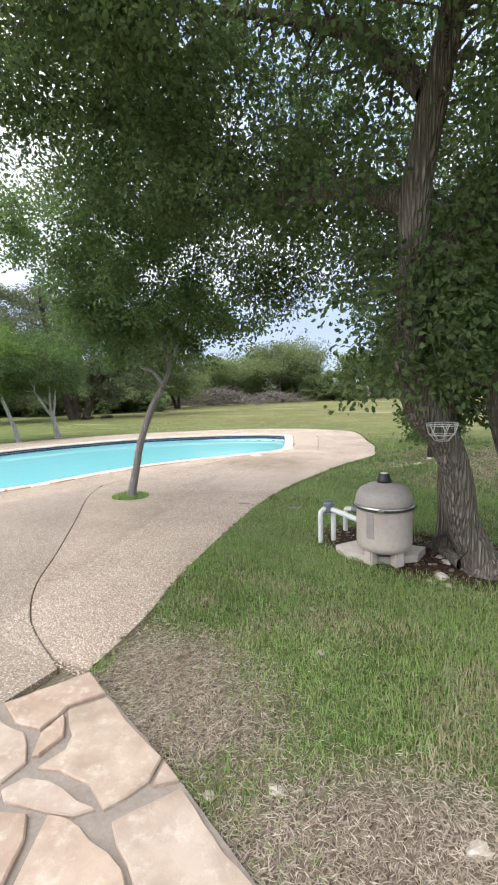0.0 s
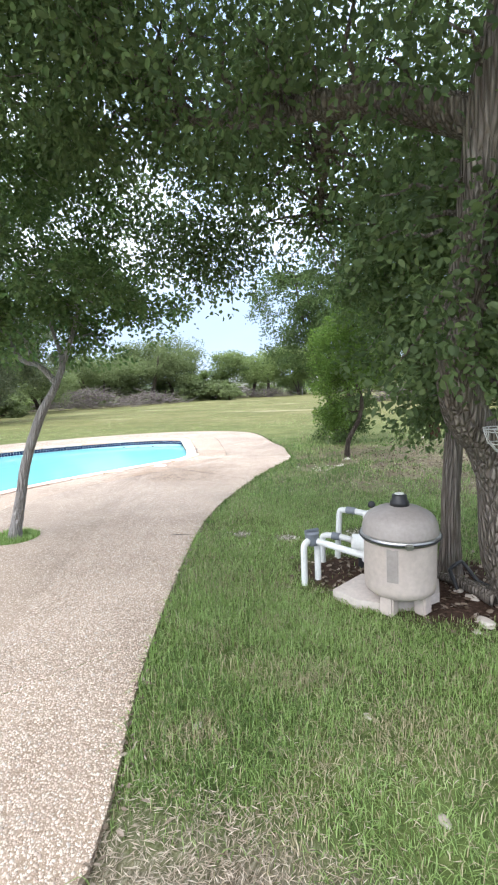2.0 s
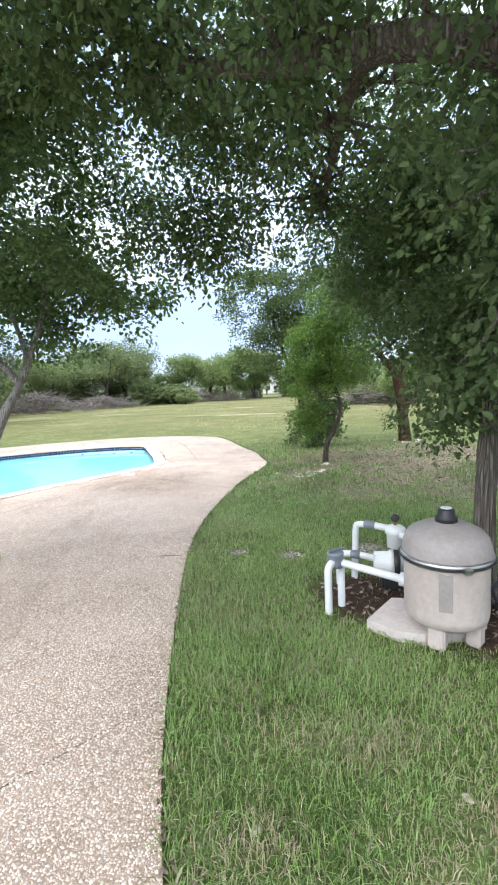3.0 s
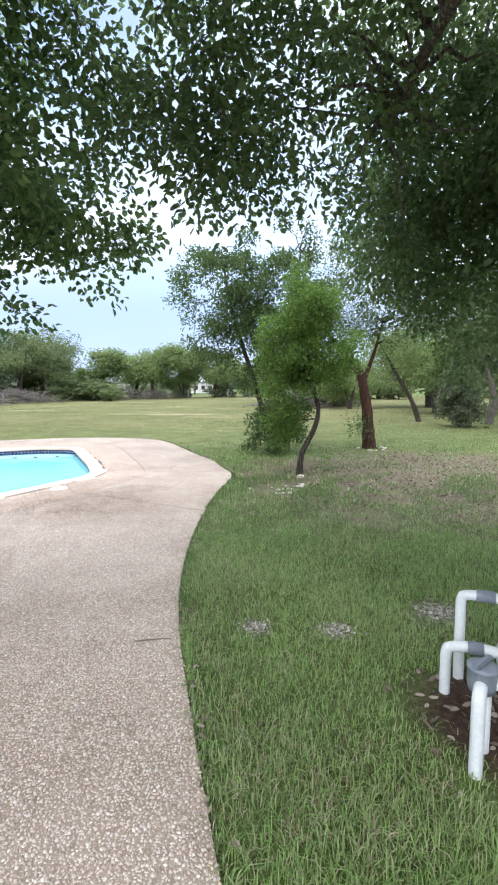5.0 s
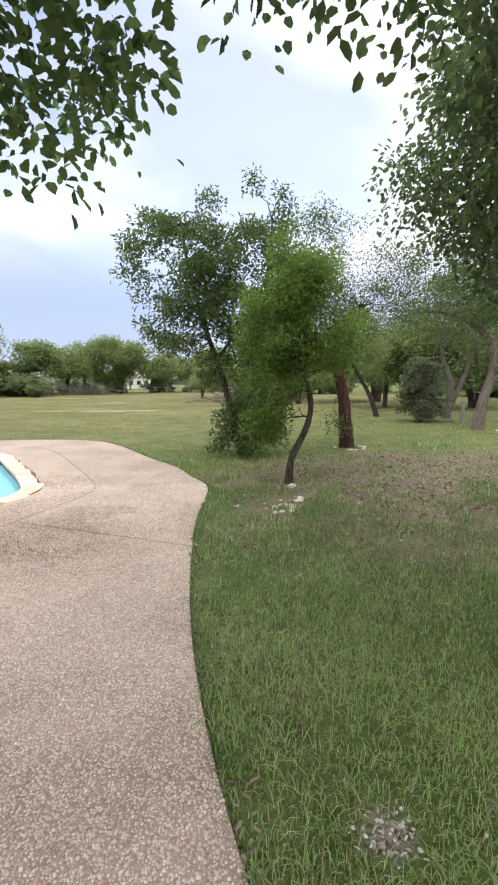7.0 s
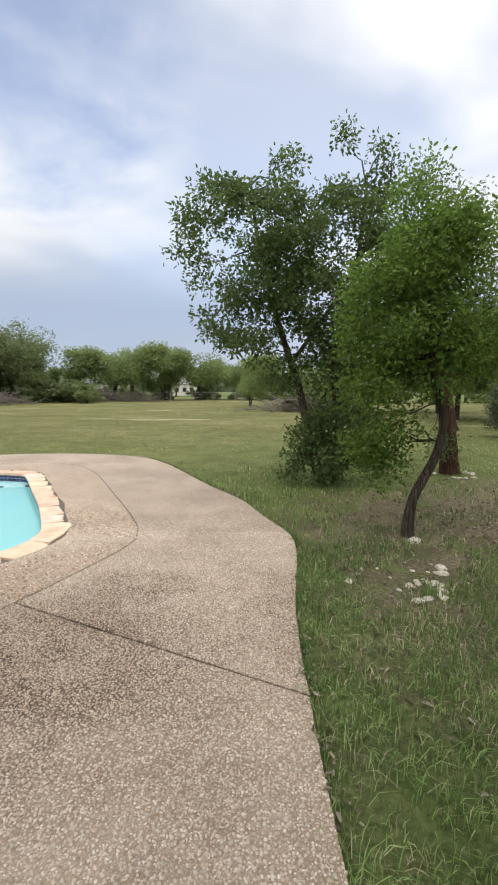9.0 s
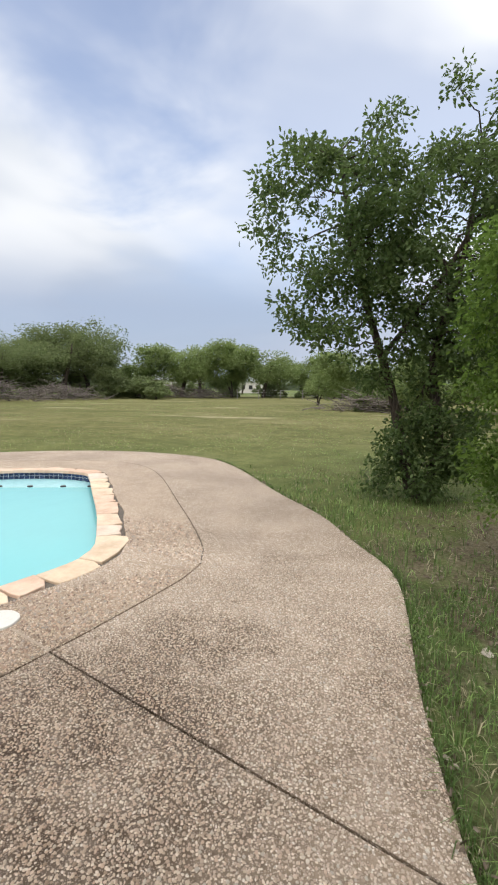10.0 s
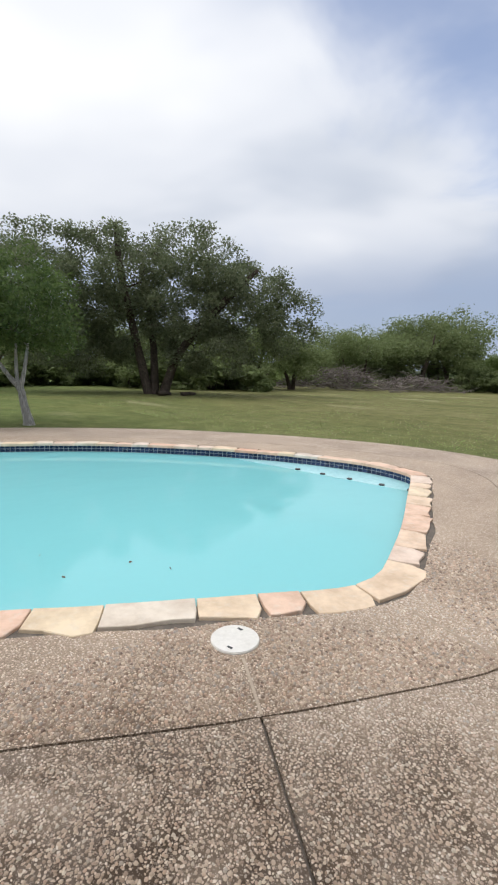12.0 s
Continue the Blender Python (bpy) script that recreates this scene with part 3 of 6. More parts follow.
pool_south = [Vector((-12.2, 3.0, 0)), Vector((-11.6, 1.2, 0)), Vector((-10.0, -0.3, 0)), Vector((-7.8, -0.75, 0)), Vector((-5.9, -0.3, 0)), Vector((-4.5, 1.0, 0)), Vector((-3.95, 2.4, 0))]
ps = open_curve([(v.x, v.y) for v in pool_south] + [(-3.74, 3.62)], 0.2)
slab_south = south_w + list(reversed(edge[west_e:])) + [ps[0] + Vector((-0.02, 0, 0))] + ps + shifted(jw[1:], -GAP)
CUTOUT = [Vector((-2.60 + 0.29 * math.cos(a * 0.26), 3.35 + 0.27 * math.sin(a * 0.26), 0)) for a in range(24)]
ring = shifted(jn, GAP) + shifted(ps[1:], GAP) + list(reversed(shifted(js[1:], -GAP)))
for nm, loop, holes, m in (("slab", slab_north, [], DECK), ("slab", slab_mid, [CUTOUT], DECK), ("slab", slab_south, [], DECK_GREY), ("slab", ring, [worn_loop], DECK_STRIP)):
    if loop is slab_mid:        # a straight joint parts the walk in two
        at, run_dir = Vector((0.0, 1.73, 0)), Vector((0.55, 0.76, 0)).normalized()
        across = Vector((-run_dir.y, run_dir.x, 0))
        for sgn in (1, -1):
            bm = slab(nm, loop, holes, 0.0, 0.12, m)
            bmesh.ops.bisect_plane(bm, geom=[*bm.verts, *bm.edges, *bm.faces], plane_co=at + across * 0.003 * sgn, plane_no=across * sgn, clear_inner=True)
            part(nm, bm, m, deck)
        continue
    part(nm, slab(nm, loop, holes, 0.0, 0.12, m), m, deck)
cross_joint = [Vector((*A_IN, 0)).lerp(Vector((*A_OUT, 0)), t / 10) for t in range(11)]
for line in (js, jn, jw, cross_joint):
    left, right = shifted(line, 0.014), shifted(line, -0.014)
    v = [(q.x, q.y, -0.016) for q in left] + [(q.x, q.y, -0.016) for q in right]
    k = len(line)
    part("joint_filler", mesh_from("joint_filler", v, [(i, k + i, k + i + 1, i + 1) for i in range(k - 1)], BEDDING), None, deck, "dark gritty joint filler")
for a, b in (((-2.90, 8.97), (-2.29, 8.91)), ((-3.14, 7.84), (-2.79, 7.67))):
    a, b = Vector((*a, 0)), Vector((*b, 0))
    q = (b - a).normalized().cross(Vector((0, 0, 1))) * 0.007
    part("joint_strip", slab("joint_strip", [a + q, b + q, b - q, a - q], [], 0.003, 0.03, STRIP), STRIP, deck, "pale mortar joint strip")

# pool shell: walls and a sloping floor of pale plaster, under water
pool = thing("swimming_pool", (0, 0, 0), "freeform pool with pale turquoise water and blue tile line", "pool")


def ribbon(loop, z0, z1, closed=True):
    n = len(loop)
    verts = [(v.x, v.y, z0) for v in loop] + [(v.x, v.y, z1) for v in loop]
    return verts, [(i, (i + 1) % n, n + (i + 1) % n, n + i) for i in range(n if closed else n - 1)]


v, f = ribbon(pool_loop, -0.03, -0.97)
part("pool_wall", mesh_from("pool_wall", v, f, PLASTER, True), None, pool)
part("pool_floor", slab("pool_floor", offset_loop(pool_loop, 0.01), [], -0.95, 0, PLASTER), PLASTER, pool)
w = part("water", slab("water", offset_loop(pool_loop, 0.004), [], -0.15, 0, WATER), WATER, pool, "clear turquoise rippled pool water")
w.visible_shadow = False
part("bedding", slab("bedding", offset_loop(pool_loop, 0.32), [offset_loop(pool_loop, 0.02)], -0.014, 0.25, BEDDING), BEDDING, pool, "dark worn bedding showing round the coping")

# a shallow ledge fills the far corner, barely awash, with dark fittings along its front
ledge_y = lambda x: 11.72 + (x + 6.81) * 0.2246
far_i = [i for i, q in enumerate(pool_loop) if q.y > ledge_y(q.x) + 0.02 and -8.0 < q.x < -4.7]
ends = [pool_loop[far_i[-1]].x, pool_loop[far_i[0]].x]
bench = [pool_loop[i] for i in far_i] + [Vector((x, ledge_y(x), 0)) for x in ends]
part("bench", slab("bench", bench, [], -0.146, 0.7, WET_LEDGE), WET_LEDGE, pool, "pale plastered ledge just awash")
for x in (-6.80, -6.34, -5.88, -5.38, -4.97):
    bm = bmesh.new()
    bmesh.ops.create_cone(bm, cap_ends=True, segments=12, radius1=0.045, radius2=0.04, depth=0.02, matrix=Matrix.Translation((x, ledge_y(x) + 0.05, -0.138)))
    part("fitting", bm, BLACK, pool, "small dark round fitting")

# ---- trees ----
class Tubes:
    """Tapered round limbs gathered into one mesh."""

    def __init__(self):
        self.v, self.f = [], []

    def add(self, pts, radii, sides=8, wobble=0.0, rng=random):
        base = len(self.v)
        n = len(pts)
        ref = Vector((0.31, 0.95, 0.05))
        for i, p in enumerate(pts):
            t = (pts[min(i + 1, n - 1)] - pts[max(i - 1, 0)]).normalized()
            a = t.cross(ref).normalized()
            b = t.cross(a)
            for k in range(sides):
                w = 2 * math.pi * k / sides
                r = radii[i] * (1 + wobble * (rng.random() - 0.5))
                self.v.append(p + (a * math.cos(w) + b * math.sin(w)) * r)
        for i in range(n - 1):
            for k in range(sides):
                q = (k + 1) % sides
                self.f.append((base + i * sides + k, base + i * sides + q, base + (i + 1) * sides + q, base + (i + 1) * sides + k))
        self.f.append(tuple(base + (n - 1) * sides + k for k in range(sides)))

    def mesh(self, name, material):
        return mesh_from(name, self.v, self.f, material, True)


def limb_path(a, b, sag, rng, k=6):
    """A crooked way from a to b."""
    d = (b - a).length
    out = []
    for i in range(k + 1):
        t = i / k
        p = a.lerp(b, t)
        j = math.sin(math.pi * t) * d * 0.10
        out.append(p + Vector((rng.uniform(-j, j), rng.uniform(-j, j), rng.uniform(-j, j) + sag * math.sin(math.pi * t) * d)))
    return out


def leaf_mesh(name, centres, dirs, length, width, material, seed, spread=0.3, oval=False):
    """Many small folded leaves: centres (n,3), main directions (n,3)."""
    rs = np.random.RandomState(seed)
    n = len(centres)
    d = dirs + rs.normal(0, 0.6, (n, 3))
    d /= np.linalg.norm(d, axis=1, keepdims=True) + 1e-9
    up = rs.normal(0, 0.7, (n, 3)) + np.array([0, 0, 0.7])
    s = np.cross(d, up)
    s /= np.linalg.norm(s, axis=1, keepdims=True) + 1e-9
    u = np.cross(s, d)
    ln = (length * rs.uniform(1 - spread, 1 + spread, n))[:, None]
    wd = (width * rs.uniform(1 - spread, 1 + spread, n))[:, None]
    base = centres - d * ln * 0.5
    tip = centres + d * ln * 0.5 - u * ln * 0.10
    if oval:        # rounded leaf: two quads folded along the midrib
        fold = u * wd * 0.16
        r1, r2 = centres - d * ln * 0.20 - s * wd * 0.46 + fold, centres + d * ln * 0.25 - s * wd * 0.42 + fold
        l1, l2 = centres - d * ln * 0.20 + s * wd * 0.46 + fold, centres + d * ln * 0.25 + s * wd * 0.42 + fold
        rows, per, quad = [base, r1, r2, tip, l2, l1], 6, [0, 1, 2, 3, 0, 3, 4, 5]
    else:
        l = centres + s * wd * 0.5 + u * wd * 0.18 + d * ln * 0.05
        r = centres - s * wd * 0.5 + u * wd * 0.18 + d * ln * 0.05
        rows, per, quad = [base, r, tip, l], 4, [0, 1, 2, 0, 2, 3]
    co = np.stack(rows, 1).reshape(-1, 3).astype(np.float32)
    k = np.arange(n)[:, None] * per + np.array(quad)[None, :]
    side_n = len(quad) // 2
    me = bpy.data.meshes.new(name)
    me.vertices.add(n * per)
    me.vertices.foreach_set("co", co.ravel())
    me.loops.add(n * len(quad))
    me.loops.foreach_set("vertex_index", k.reshape(-1).astype(np.int32))
    me.polygons.add(n * 2)
    me.polygons.foreach_set("loop_start", (np.arange(n * 2) * side_n).astype(np.int32))
    me.update(calc_edges=True)
    me.materials.append(material)
    return me


def blob_points(blobs, n, rs, shell=0.5):
    """Points in ellipsoids (centre, radii), thicker towards their skins."""
    vol = np.array([b[1][0] * b[1][1] * b[1][2] for b in blobs]) ** 0.8
    pick = rs.choice(len(blobs), n, p=vol / vol.sum())
    c = np.array([b[0] for b in blobs])[pick]
    r = np.array([b[1] for b in blobs])[pick]
    d = rs.normal(size=(n, 3))
    d /= np.linalg.norm(d, axis=1, keepdims=True)
    q = rs.uniform(0, 1, (n, 1)) ** (1 / (3 + 3 * shell))
    return c + d * r * q, d


def make_tree(name, label, category, base, stems, blobs, clusters, leaves, leaf, leaf_mat, bark_mat, seed, cluster_r=0.28, twig_r=0.012, droop=0.2, group="", limb_every=1, oval=True):
    """stems: lists of (x, y, z, radius) from the ground up. blobs: ellipsoids that the crown fills."""
    rng, rs = random.Random(seed), np.random.RandomState(seed)
    oval = oval and leaf[0] < 0.08
    root = thing(name, base, label, category, group)
    o = Vector(base)
    trunk = Tubes()
    nodes = []
    for st in stems:
        ctrl = [Vector(s[:3]) - o for s in st]
        pts, rad = [], []
        for i in range(len(ctrl) - 1):
            k = 5
            for j in range(k + (i == len(ctrl) - 2)):
                t = j / k
                a, b, c, e = ctrl[max(i - 1, 0)], ctrl[i], ctrl[i + 1], ctrl[min(i + 2, len(ctrl) - 1)]
                pts.append(0.5 * ((2 * b) + (c - a) * t + (2 * a - 5 * b + 4 * c - e) * t * t + (3 * b - a - 3 * c + e) * t ** 3))
                rad.append(st[i][3] * (1 - t) + st[i + 1][3] * t)
        trunk.add(pts, rad, 12, 0.10, rng)
        nodes += [(p, r) for p, r in zip(pts, rad) if p.z > 0.35 * max(q.z for q in pts)]
    part("trunk", trunk.mesh("trunk", bark_mat), None, root)
    cc, cd = blob_points([((Vector(c) - o)[:], r) for c, r in blobs], clusters, rs, 0.2)
    limbs = Tubes()
    grown = list(nodes)
    order = sorted(range(clusters), key=lambda i: min((Vector(cc[i]) - p).length for p, _ in nodes))
    for i in order[::limb_every]:
        c = Vector(cc[i])
        best = min(grown, key=lambda q: (q[0] - c).length + (0.35 if q[1] < 0.015 else 0.0))
        path = limb_path(best[0], c, 0.08, rng, 5)
        r0 = min(best[1] * 0.7, twig_r * 1.2 + 0.012 * (c - best[0]).length)
        radii = [r0 + (twig_r * 0.4 - r0) * j / 5 for j in range(6)]
        limbs.add(path, radii, 5, 0.1, rng)
        grown += [(path[2], radii[2]), (path[4], radii[4])]
    tagged(part("limbwork", limbs.mesh("limbwork", bark_mat), None, root), kind="stuff")
    idx = rs.randint(0, clusters, leaves)
    off = np.clip(rs.normal(0, 1, (leaves, 3)), -1.7, 1.7) * np.array([cluster_r, cluster_r, cluster_r * 0.75]) * 0.62
    pos = cc[idx] + off
    pos[:, 2] -= droop * np.linalg.norm(off[:, :2], axis=1)
    pos[:, 2] = np.maximum(pos[:, 2], 0.1)
    dirs = off / (cluster_r + 1e-6) + np.array([0, 0, -droop * 1.5])
    tagged(part("crown", leaf_mesh("crown", pos, dirs, leaf[0], leaf[1], leaf_mat, seed + 1, 0.3, oval), None, root), kind="stuff")
    return root


# the big oak over the pool filter, its crown reaching over the walk
make_tree("oak_tree", "large leaning oak with furrowed grey-brown bark and wide crown", "tree", (2.36, 2.90, -0.04),
          [[(2.44, 2.94, -0.10, 0.220), (2.36, 2.91, 0.10, 0.157), (2.25, 2.83, 0.40, 0.130), (2.21, 2.73, 0.80, 0.121), (2.14, 2.63, 1.10, 0.123), (1.99, 2.52, 1.36, 0.130), (1.93, 2.41, 1.62, 0.119), (1.94, 2.30, 1.9, 0.113), (1.99, 2.20, 2.3, 0.107), (2.05, 2.08, 3.0, 0.104), (2.3, 2.1, 4.2, 0.079), (2.5, 2.2, 6.0, 0.044)],
           [(2.03, 2.12, 2.8, 0.10), (1.45, 2.28, 3.12, 0.085), (0.75, 2.5, 3.30, 0.07), (0.1, 2.9, 3.65, 0.05), (-0.5, 3.3, 4.2, 0.03)],
           [(1.98, 2.2, 2.4, 0.09), (2.5, 3.3, 3.2, 0.08), (2.2, 4.4, 3.7, 0.06), (1.8, 5.2, 4.0, 0.03)],
           [(2.1, 2.08, 3.5, 0.08), (1.4, 2.5, 4.4, 0.065), (0.4, 2.5, 5.0, 0.045), (-0.7, 2.2, 5.4, 0.025)],
           [(1.45, 2.28, 3.12, 0.06), (1.15, 3.0, 3.5, 0.05), (0.95, 3.9, 3.45, 0.035), (0.8, 4.4, 3.2, 0.02)],
           [(2.80, 3.22, -0.1, 0.11), (2.72, 3.15, 0.5, 0.075), (2.52, 3.0, 1.05, 0.065), (2.5, 2.9, 1.7, 0.06), (3.2, 2.8, 3.0, 0.05), (4.2, 2.6, 4.2, 0.03)]],
          [((1.6, 2.6, 5.0), (2.6, 2.4, 2.2)), ((0.2, 2.4, 4.6), (2.0, 1.9, 1.2)), ((0.2, 3.9, 4.2), (1.0, 0.9, 0.8)), ((1.9, 5.2, 3.9), (1.5, 1.2, 1.3)),
           ((3.6, 4.6, 4.0), (1.8, 1.6, 1.8)), ((4.0, 2.6, 4.2), (1.8, 2.0, 1.9)), ((2.4, 3.6, 2.5), (0.7, 0.6, 0.8)), ((1.0, 0.4, 5.0), (2.0, 1.6, 1.3)), ((2.6, 0.6, 5.0), (1.8, 1.5, 1.4)),
           ((2.10, 2.35, 2.30), (0.50, 0.36, 0.40)), ((2.75, 2.5, 2.2), (0.6, 0.5, 0.55)), ((1.5, 5.3, 2.95), (0.9, 0.8, 0.8)), ((-0.2, 4.3, 3.5), (0.8, 0.42, 0.55)), ((0.6, 4.5, 3.6), (1.0, 0.5, 0.5)), ((-0.8, 2.5, 3.9), (0.9, 0.8, 0.6)),
           ((-0.95, 4.30, 3.35), (0.5, 0.42, 0.5)), ((-0.7, 4.35, 3.95), (0.6, 0.45, 0.5)), ((-1.1, 3.4, 4.15), (0.7, 0.6, 0.5)), ((1.3, 5.0, 3.3), (0.8, 0.6, 0.8)), ((2.0, 5.5, 3.3), (1.0, 0.8, 0.9)), ((1.9, 2.2, 2.65), (0.7, 0.42, 0.45)), ((1.2, 2.3, 3.3), (0.8, 0.6, 0.5)), ((-1.6, 1.8, 5.2), (1.8, 1.6, 1.2)), ((2.5, 4.6, 3.0), (1.1, 0.9, 0.9)), ((1.7, 5.2, 3.2), (0.9, 0.8, 0.9)), ((-0.6, 1.6, 4.6), (1.4, 1.2, 0.8)), ((1.9, 2.15, 2.2), (0.55, 0.35, 0.5)), ((2.15, 1.95, 1.9), (0.45, 0.3, 0.42)), ((2.05, 1.9, 2.6), (0.5, 0.3, 0.5)), ((1.72, 2.2, 1.8), (0.3, 0.25, 0.35)), ((-0.9, 1.2, 4.9), (1.2, 1.0, 0.7)), ((-0.5, 3.3, 4.5), (1.1, 1.1, 0.8)), ((0.3, 4.4, 3.3), (0.7, 0.5, 0.45)), ((-0.1, 4.4, 3.0), (0.35, 0.3, 0.3)), ((-1.5, 3.0, 4.4), (0.8, 0.8, 0.6)), ((1.3, 6.3, 2.9), (0.6, 0.5, 0.5)), ((2.1, 6.3, 2.15), (0.6, 0.5, 0.55)), ((1.75, 6.2, 2.65), (0.8, 0.6, 0.55)), ((1.6, 6.0, 3.4), (0.8, 0.7, 0.7)), ((2.4, 6.0, 2.4), (0.7, 0.6, 0.6)), ((2.35, 2.3, 1.75), (0.45, 0.35, 0.35))] + [((-0.2, 3.9, 2.66), (0.32, 0.24, 0.28)), ((0.12, 4.0, 2.78), (0.36, 0.28, 0.3)), ((-0.02, 3.95, 3.1), (0.6, 0.4, 0.4)), ((-0.4, 3.85, 2.95), (0.3, 0.25, 0.3)), ((1.78, 3.7, 1.5), (0.26, 0.24, 0.36)), ((1.55, 3.75, 1.95), (0.4, 0.3, 0.35)), ((2.0, 3.8, 1.85), (0.35, 0.3, 0.4))] * 2,
          2150, 225000, (0.050, 0.031), OAK_LEAF, OAK_BARK, 11, 0.23, 0.011, 0.35)
# the sapling in its round cut-out in the deck
make_tree("young_tree", "slender grey-barked young tree leaning out of the deck", "tree", (-2.58, 3.35, -0.04),
          [[(-2.58, 3.35, -0.06, 0.09), (-2.56, 3.36, 0.10, 0.068), (-2.50, 3.40, 0.40, 0.057), (-2.43, 3.44, 0.75, 0.054), (-2.33, 3.50, 1.10, 0.052), (-2.21, 3.57, 1.42, 0.05), (-2.05, 3.67, 1.75, 0.036), (-1.88, 3.85, 2.4, 0.022), (-1.8, 3.95, 3.0, 0.012)],
           [(-2.07, 3.66, 1.72, 0.036), (-2.22, 3.60, 1.92, 0.030), (-2.48, 3.56, 2.06, 0.026), (-2.85, 3.6, 2.8, 0.016)],
           [(-2.00, 3.70, 1.85, 0.028), (-2.08, 3.78, 2.1, 0.024), (-2.3, 3.8, 2.7, 0.016)],
           [(-2.30, 3.58, 1.98, 0.020), (-2.42, 3.66, 2.2, 0.016), (-2.7, 3.8, 2.5, 0.012)]],
          [((-2.3, 3.7, 3.2), (1.5, 1.4, 1.2)), ((-1.75, 4.15, 2.8), (0.75, 0.7, 0.8)), ((-1.25, 4.55, 2.7), (0.4, 0.35, 0.4)), ((-2.9, 3.3, 2.7), (1.1, 1.0, 0.7)), ((-3.2, 3.4, 4.1), (1.5, 1.3, 1.0))],
          330, 46000, (0.050, 0.034), SAP_LEAF, PALE_BARK, 21, 0.21, 0.008, 0.25)
# the three small trees beyond the lawn
make_tree("slender_tree", "slender multi-stemmed tree leaning outwards with open leafy crown", "tree", (-0.17, 12.05, -0.04),
          [[(-0.05, 12.05, -0.05, 0.10), (-0.22, 12.05, 0.6, 0.07), (-0.42, 12.1, 1.5, 0.06), (-0.75, 12.1, 2.5, 0.05), (-1.05, 12.1, 3.6, 0.035), (-1.2, 12.1, 4.6, 0.02)],
           [(0.10, 12.1, -0.05, 0.09), (0.25, 12.1, 0.8, 0.07), (0.15, 12.2, 1.9, 0.055), (0.45, 12.2, 3.2, 0.04), (0.6, 12.2, 4.6, 0.02)],
           [(-0.55, 12.1, 1.9, 0.035), (0.2, 11.9, 3.0, 0.03), (0.8, 11.9, 4.3, 0.015), (0.9, 11.9, 4.9, 0.006)]],
          [((-1.3, 12.0, 3.7), (1.15, 1.0, 1.1)), ((0.2, 12.1, 3.4), (1.3, 1.1, 1.2)), ((-1.1, 12.0, 2.5), (0.95, 0.8, 0.65)), ((0.25, 12.0, 4.9), (0.5, 0.35, 0.5)), ((-0.6, 12.1, 4.9), (0.4, 0.4, 0.45)), ((0.75, 12.0, 4.6), (0.25, 0.2, 0.6)), ((0.1, 12.0, 0.7), (0.75, 0.6, 0.65)), ((0.1, 11.95, 0.55), (0.65, 0.5, 0.5)), ((0.2, 12.05, 0.9), (0.6, 0.5, 0.5)), ((-0.25, 11.9, 0.55), (0.6, 0.5, 0.5)), ((0.35, 12.1, 2.1), (0.75, 0.6, 0.6)), ((-0.35, 12.0, 1.7), (0.45, 0.4, 0.4)), ((0.7, 12.1, 2.3), (0.8, 0.7, 0.8))],
          400, 36000, (0.068, 0.035), LEAN_LEAF, DARK_BARK, 31, 0.20, 0.008, 0.15)
make_tree("bushy_tree", "bushy bright green small tree with crooked trunk", "tree", (0.47, 9.28, -0.04),
          [[(0.46, 9.28, -0.05, 0.07), (0.50, 9.28, 0.35, 0.05), (0.72, 9.3, 0.8, 0.045), (0.78, 9.3, 1.2, 0.04), (0.62, 9.3, 1.8, 0.03), (0.6, 9.3, 2.7, 0.012)]],
          [((0.30, 9.3, 2.30), (0.50, 0.55, 0.60)), ((0.62, 9.3, 2.85), (0.42, 0.5, 0.5)), ((1.05, 9.3, 2.05), (0.40, 0.5, 0.35)), ((0.55, 9.2, 1.75), (0.45, 0.4, 0.28)), ((0.15, 9.3, 1.05), (0.28, 0.3, 0.5)), ((0.45, 9.3, 3.3), (0.22, 0.25, 0.35)), ((0.05, 9.25, 1.65), (0.3, 0.35, 0.35)), ((0.95, 9.4, 3.15), (0.2, 0.2, 0.3)), ((1.28, 9.35, 2.2), (0.33, 0.4, 0.33))],
          150, 21000, (0.046, 0.027), BRIGHT_LEAF, DARK_BARK, 41, 0.20, 0.006, 0.2)
make_tree("bare_tree", "dark reddish trunk with thin sparsely leaved crown", "tree", (2.38, 12.9, -0.04),
          [[(2.40, 12.9, -0.05, 0.19), (2.36, 12.9, 0.5, 0.14), (2.28, 12.9, 1.2, 0.13), (2.1, 12.9, 1.9, 0.10), (1.6, 13.0, 2.5, 0.06), (1.1, 13.0, 3.2, 0.025)],
           [(2.2, 12.9, 1.6, 0.07), (2.5, 13.0, 2.4, 0.04), (2.7, 13.0, 3.2, 0.012)]],
          [((1.5, 13.0, 3.2), (1.2, 1.0, 0.9)), ((3.0, 13.0, 3.2), (1.2, 1.0, 0.8)), ((2.05, 12.6, 0.9), (0.3, 0.3, 0.5)), ((1.8, 13.0, 4.5), (1.1, 0.9, 0.7)), ((3.4, 13.1, 4.1), (0.8, 0.8, 0.5))],
          230, 14000, (0.055, 0.026), LEAN_LEAF, RED_BARK, 51, 0.26, 0.008, 0.15)

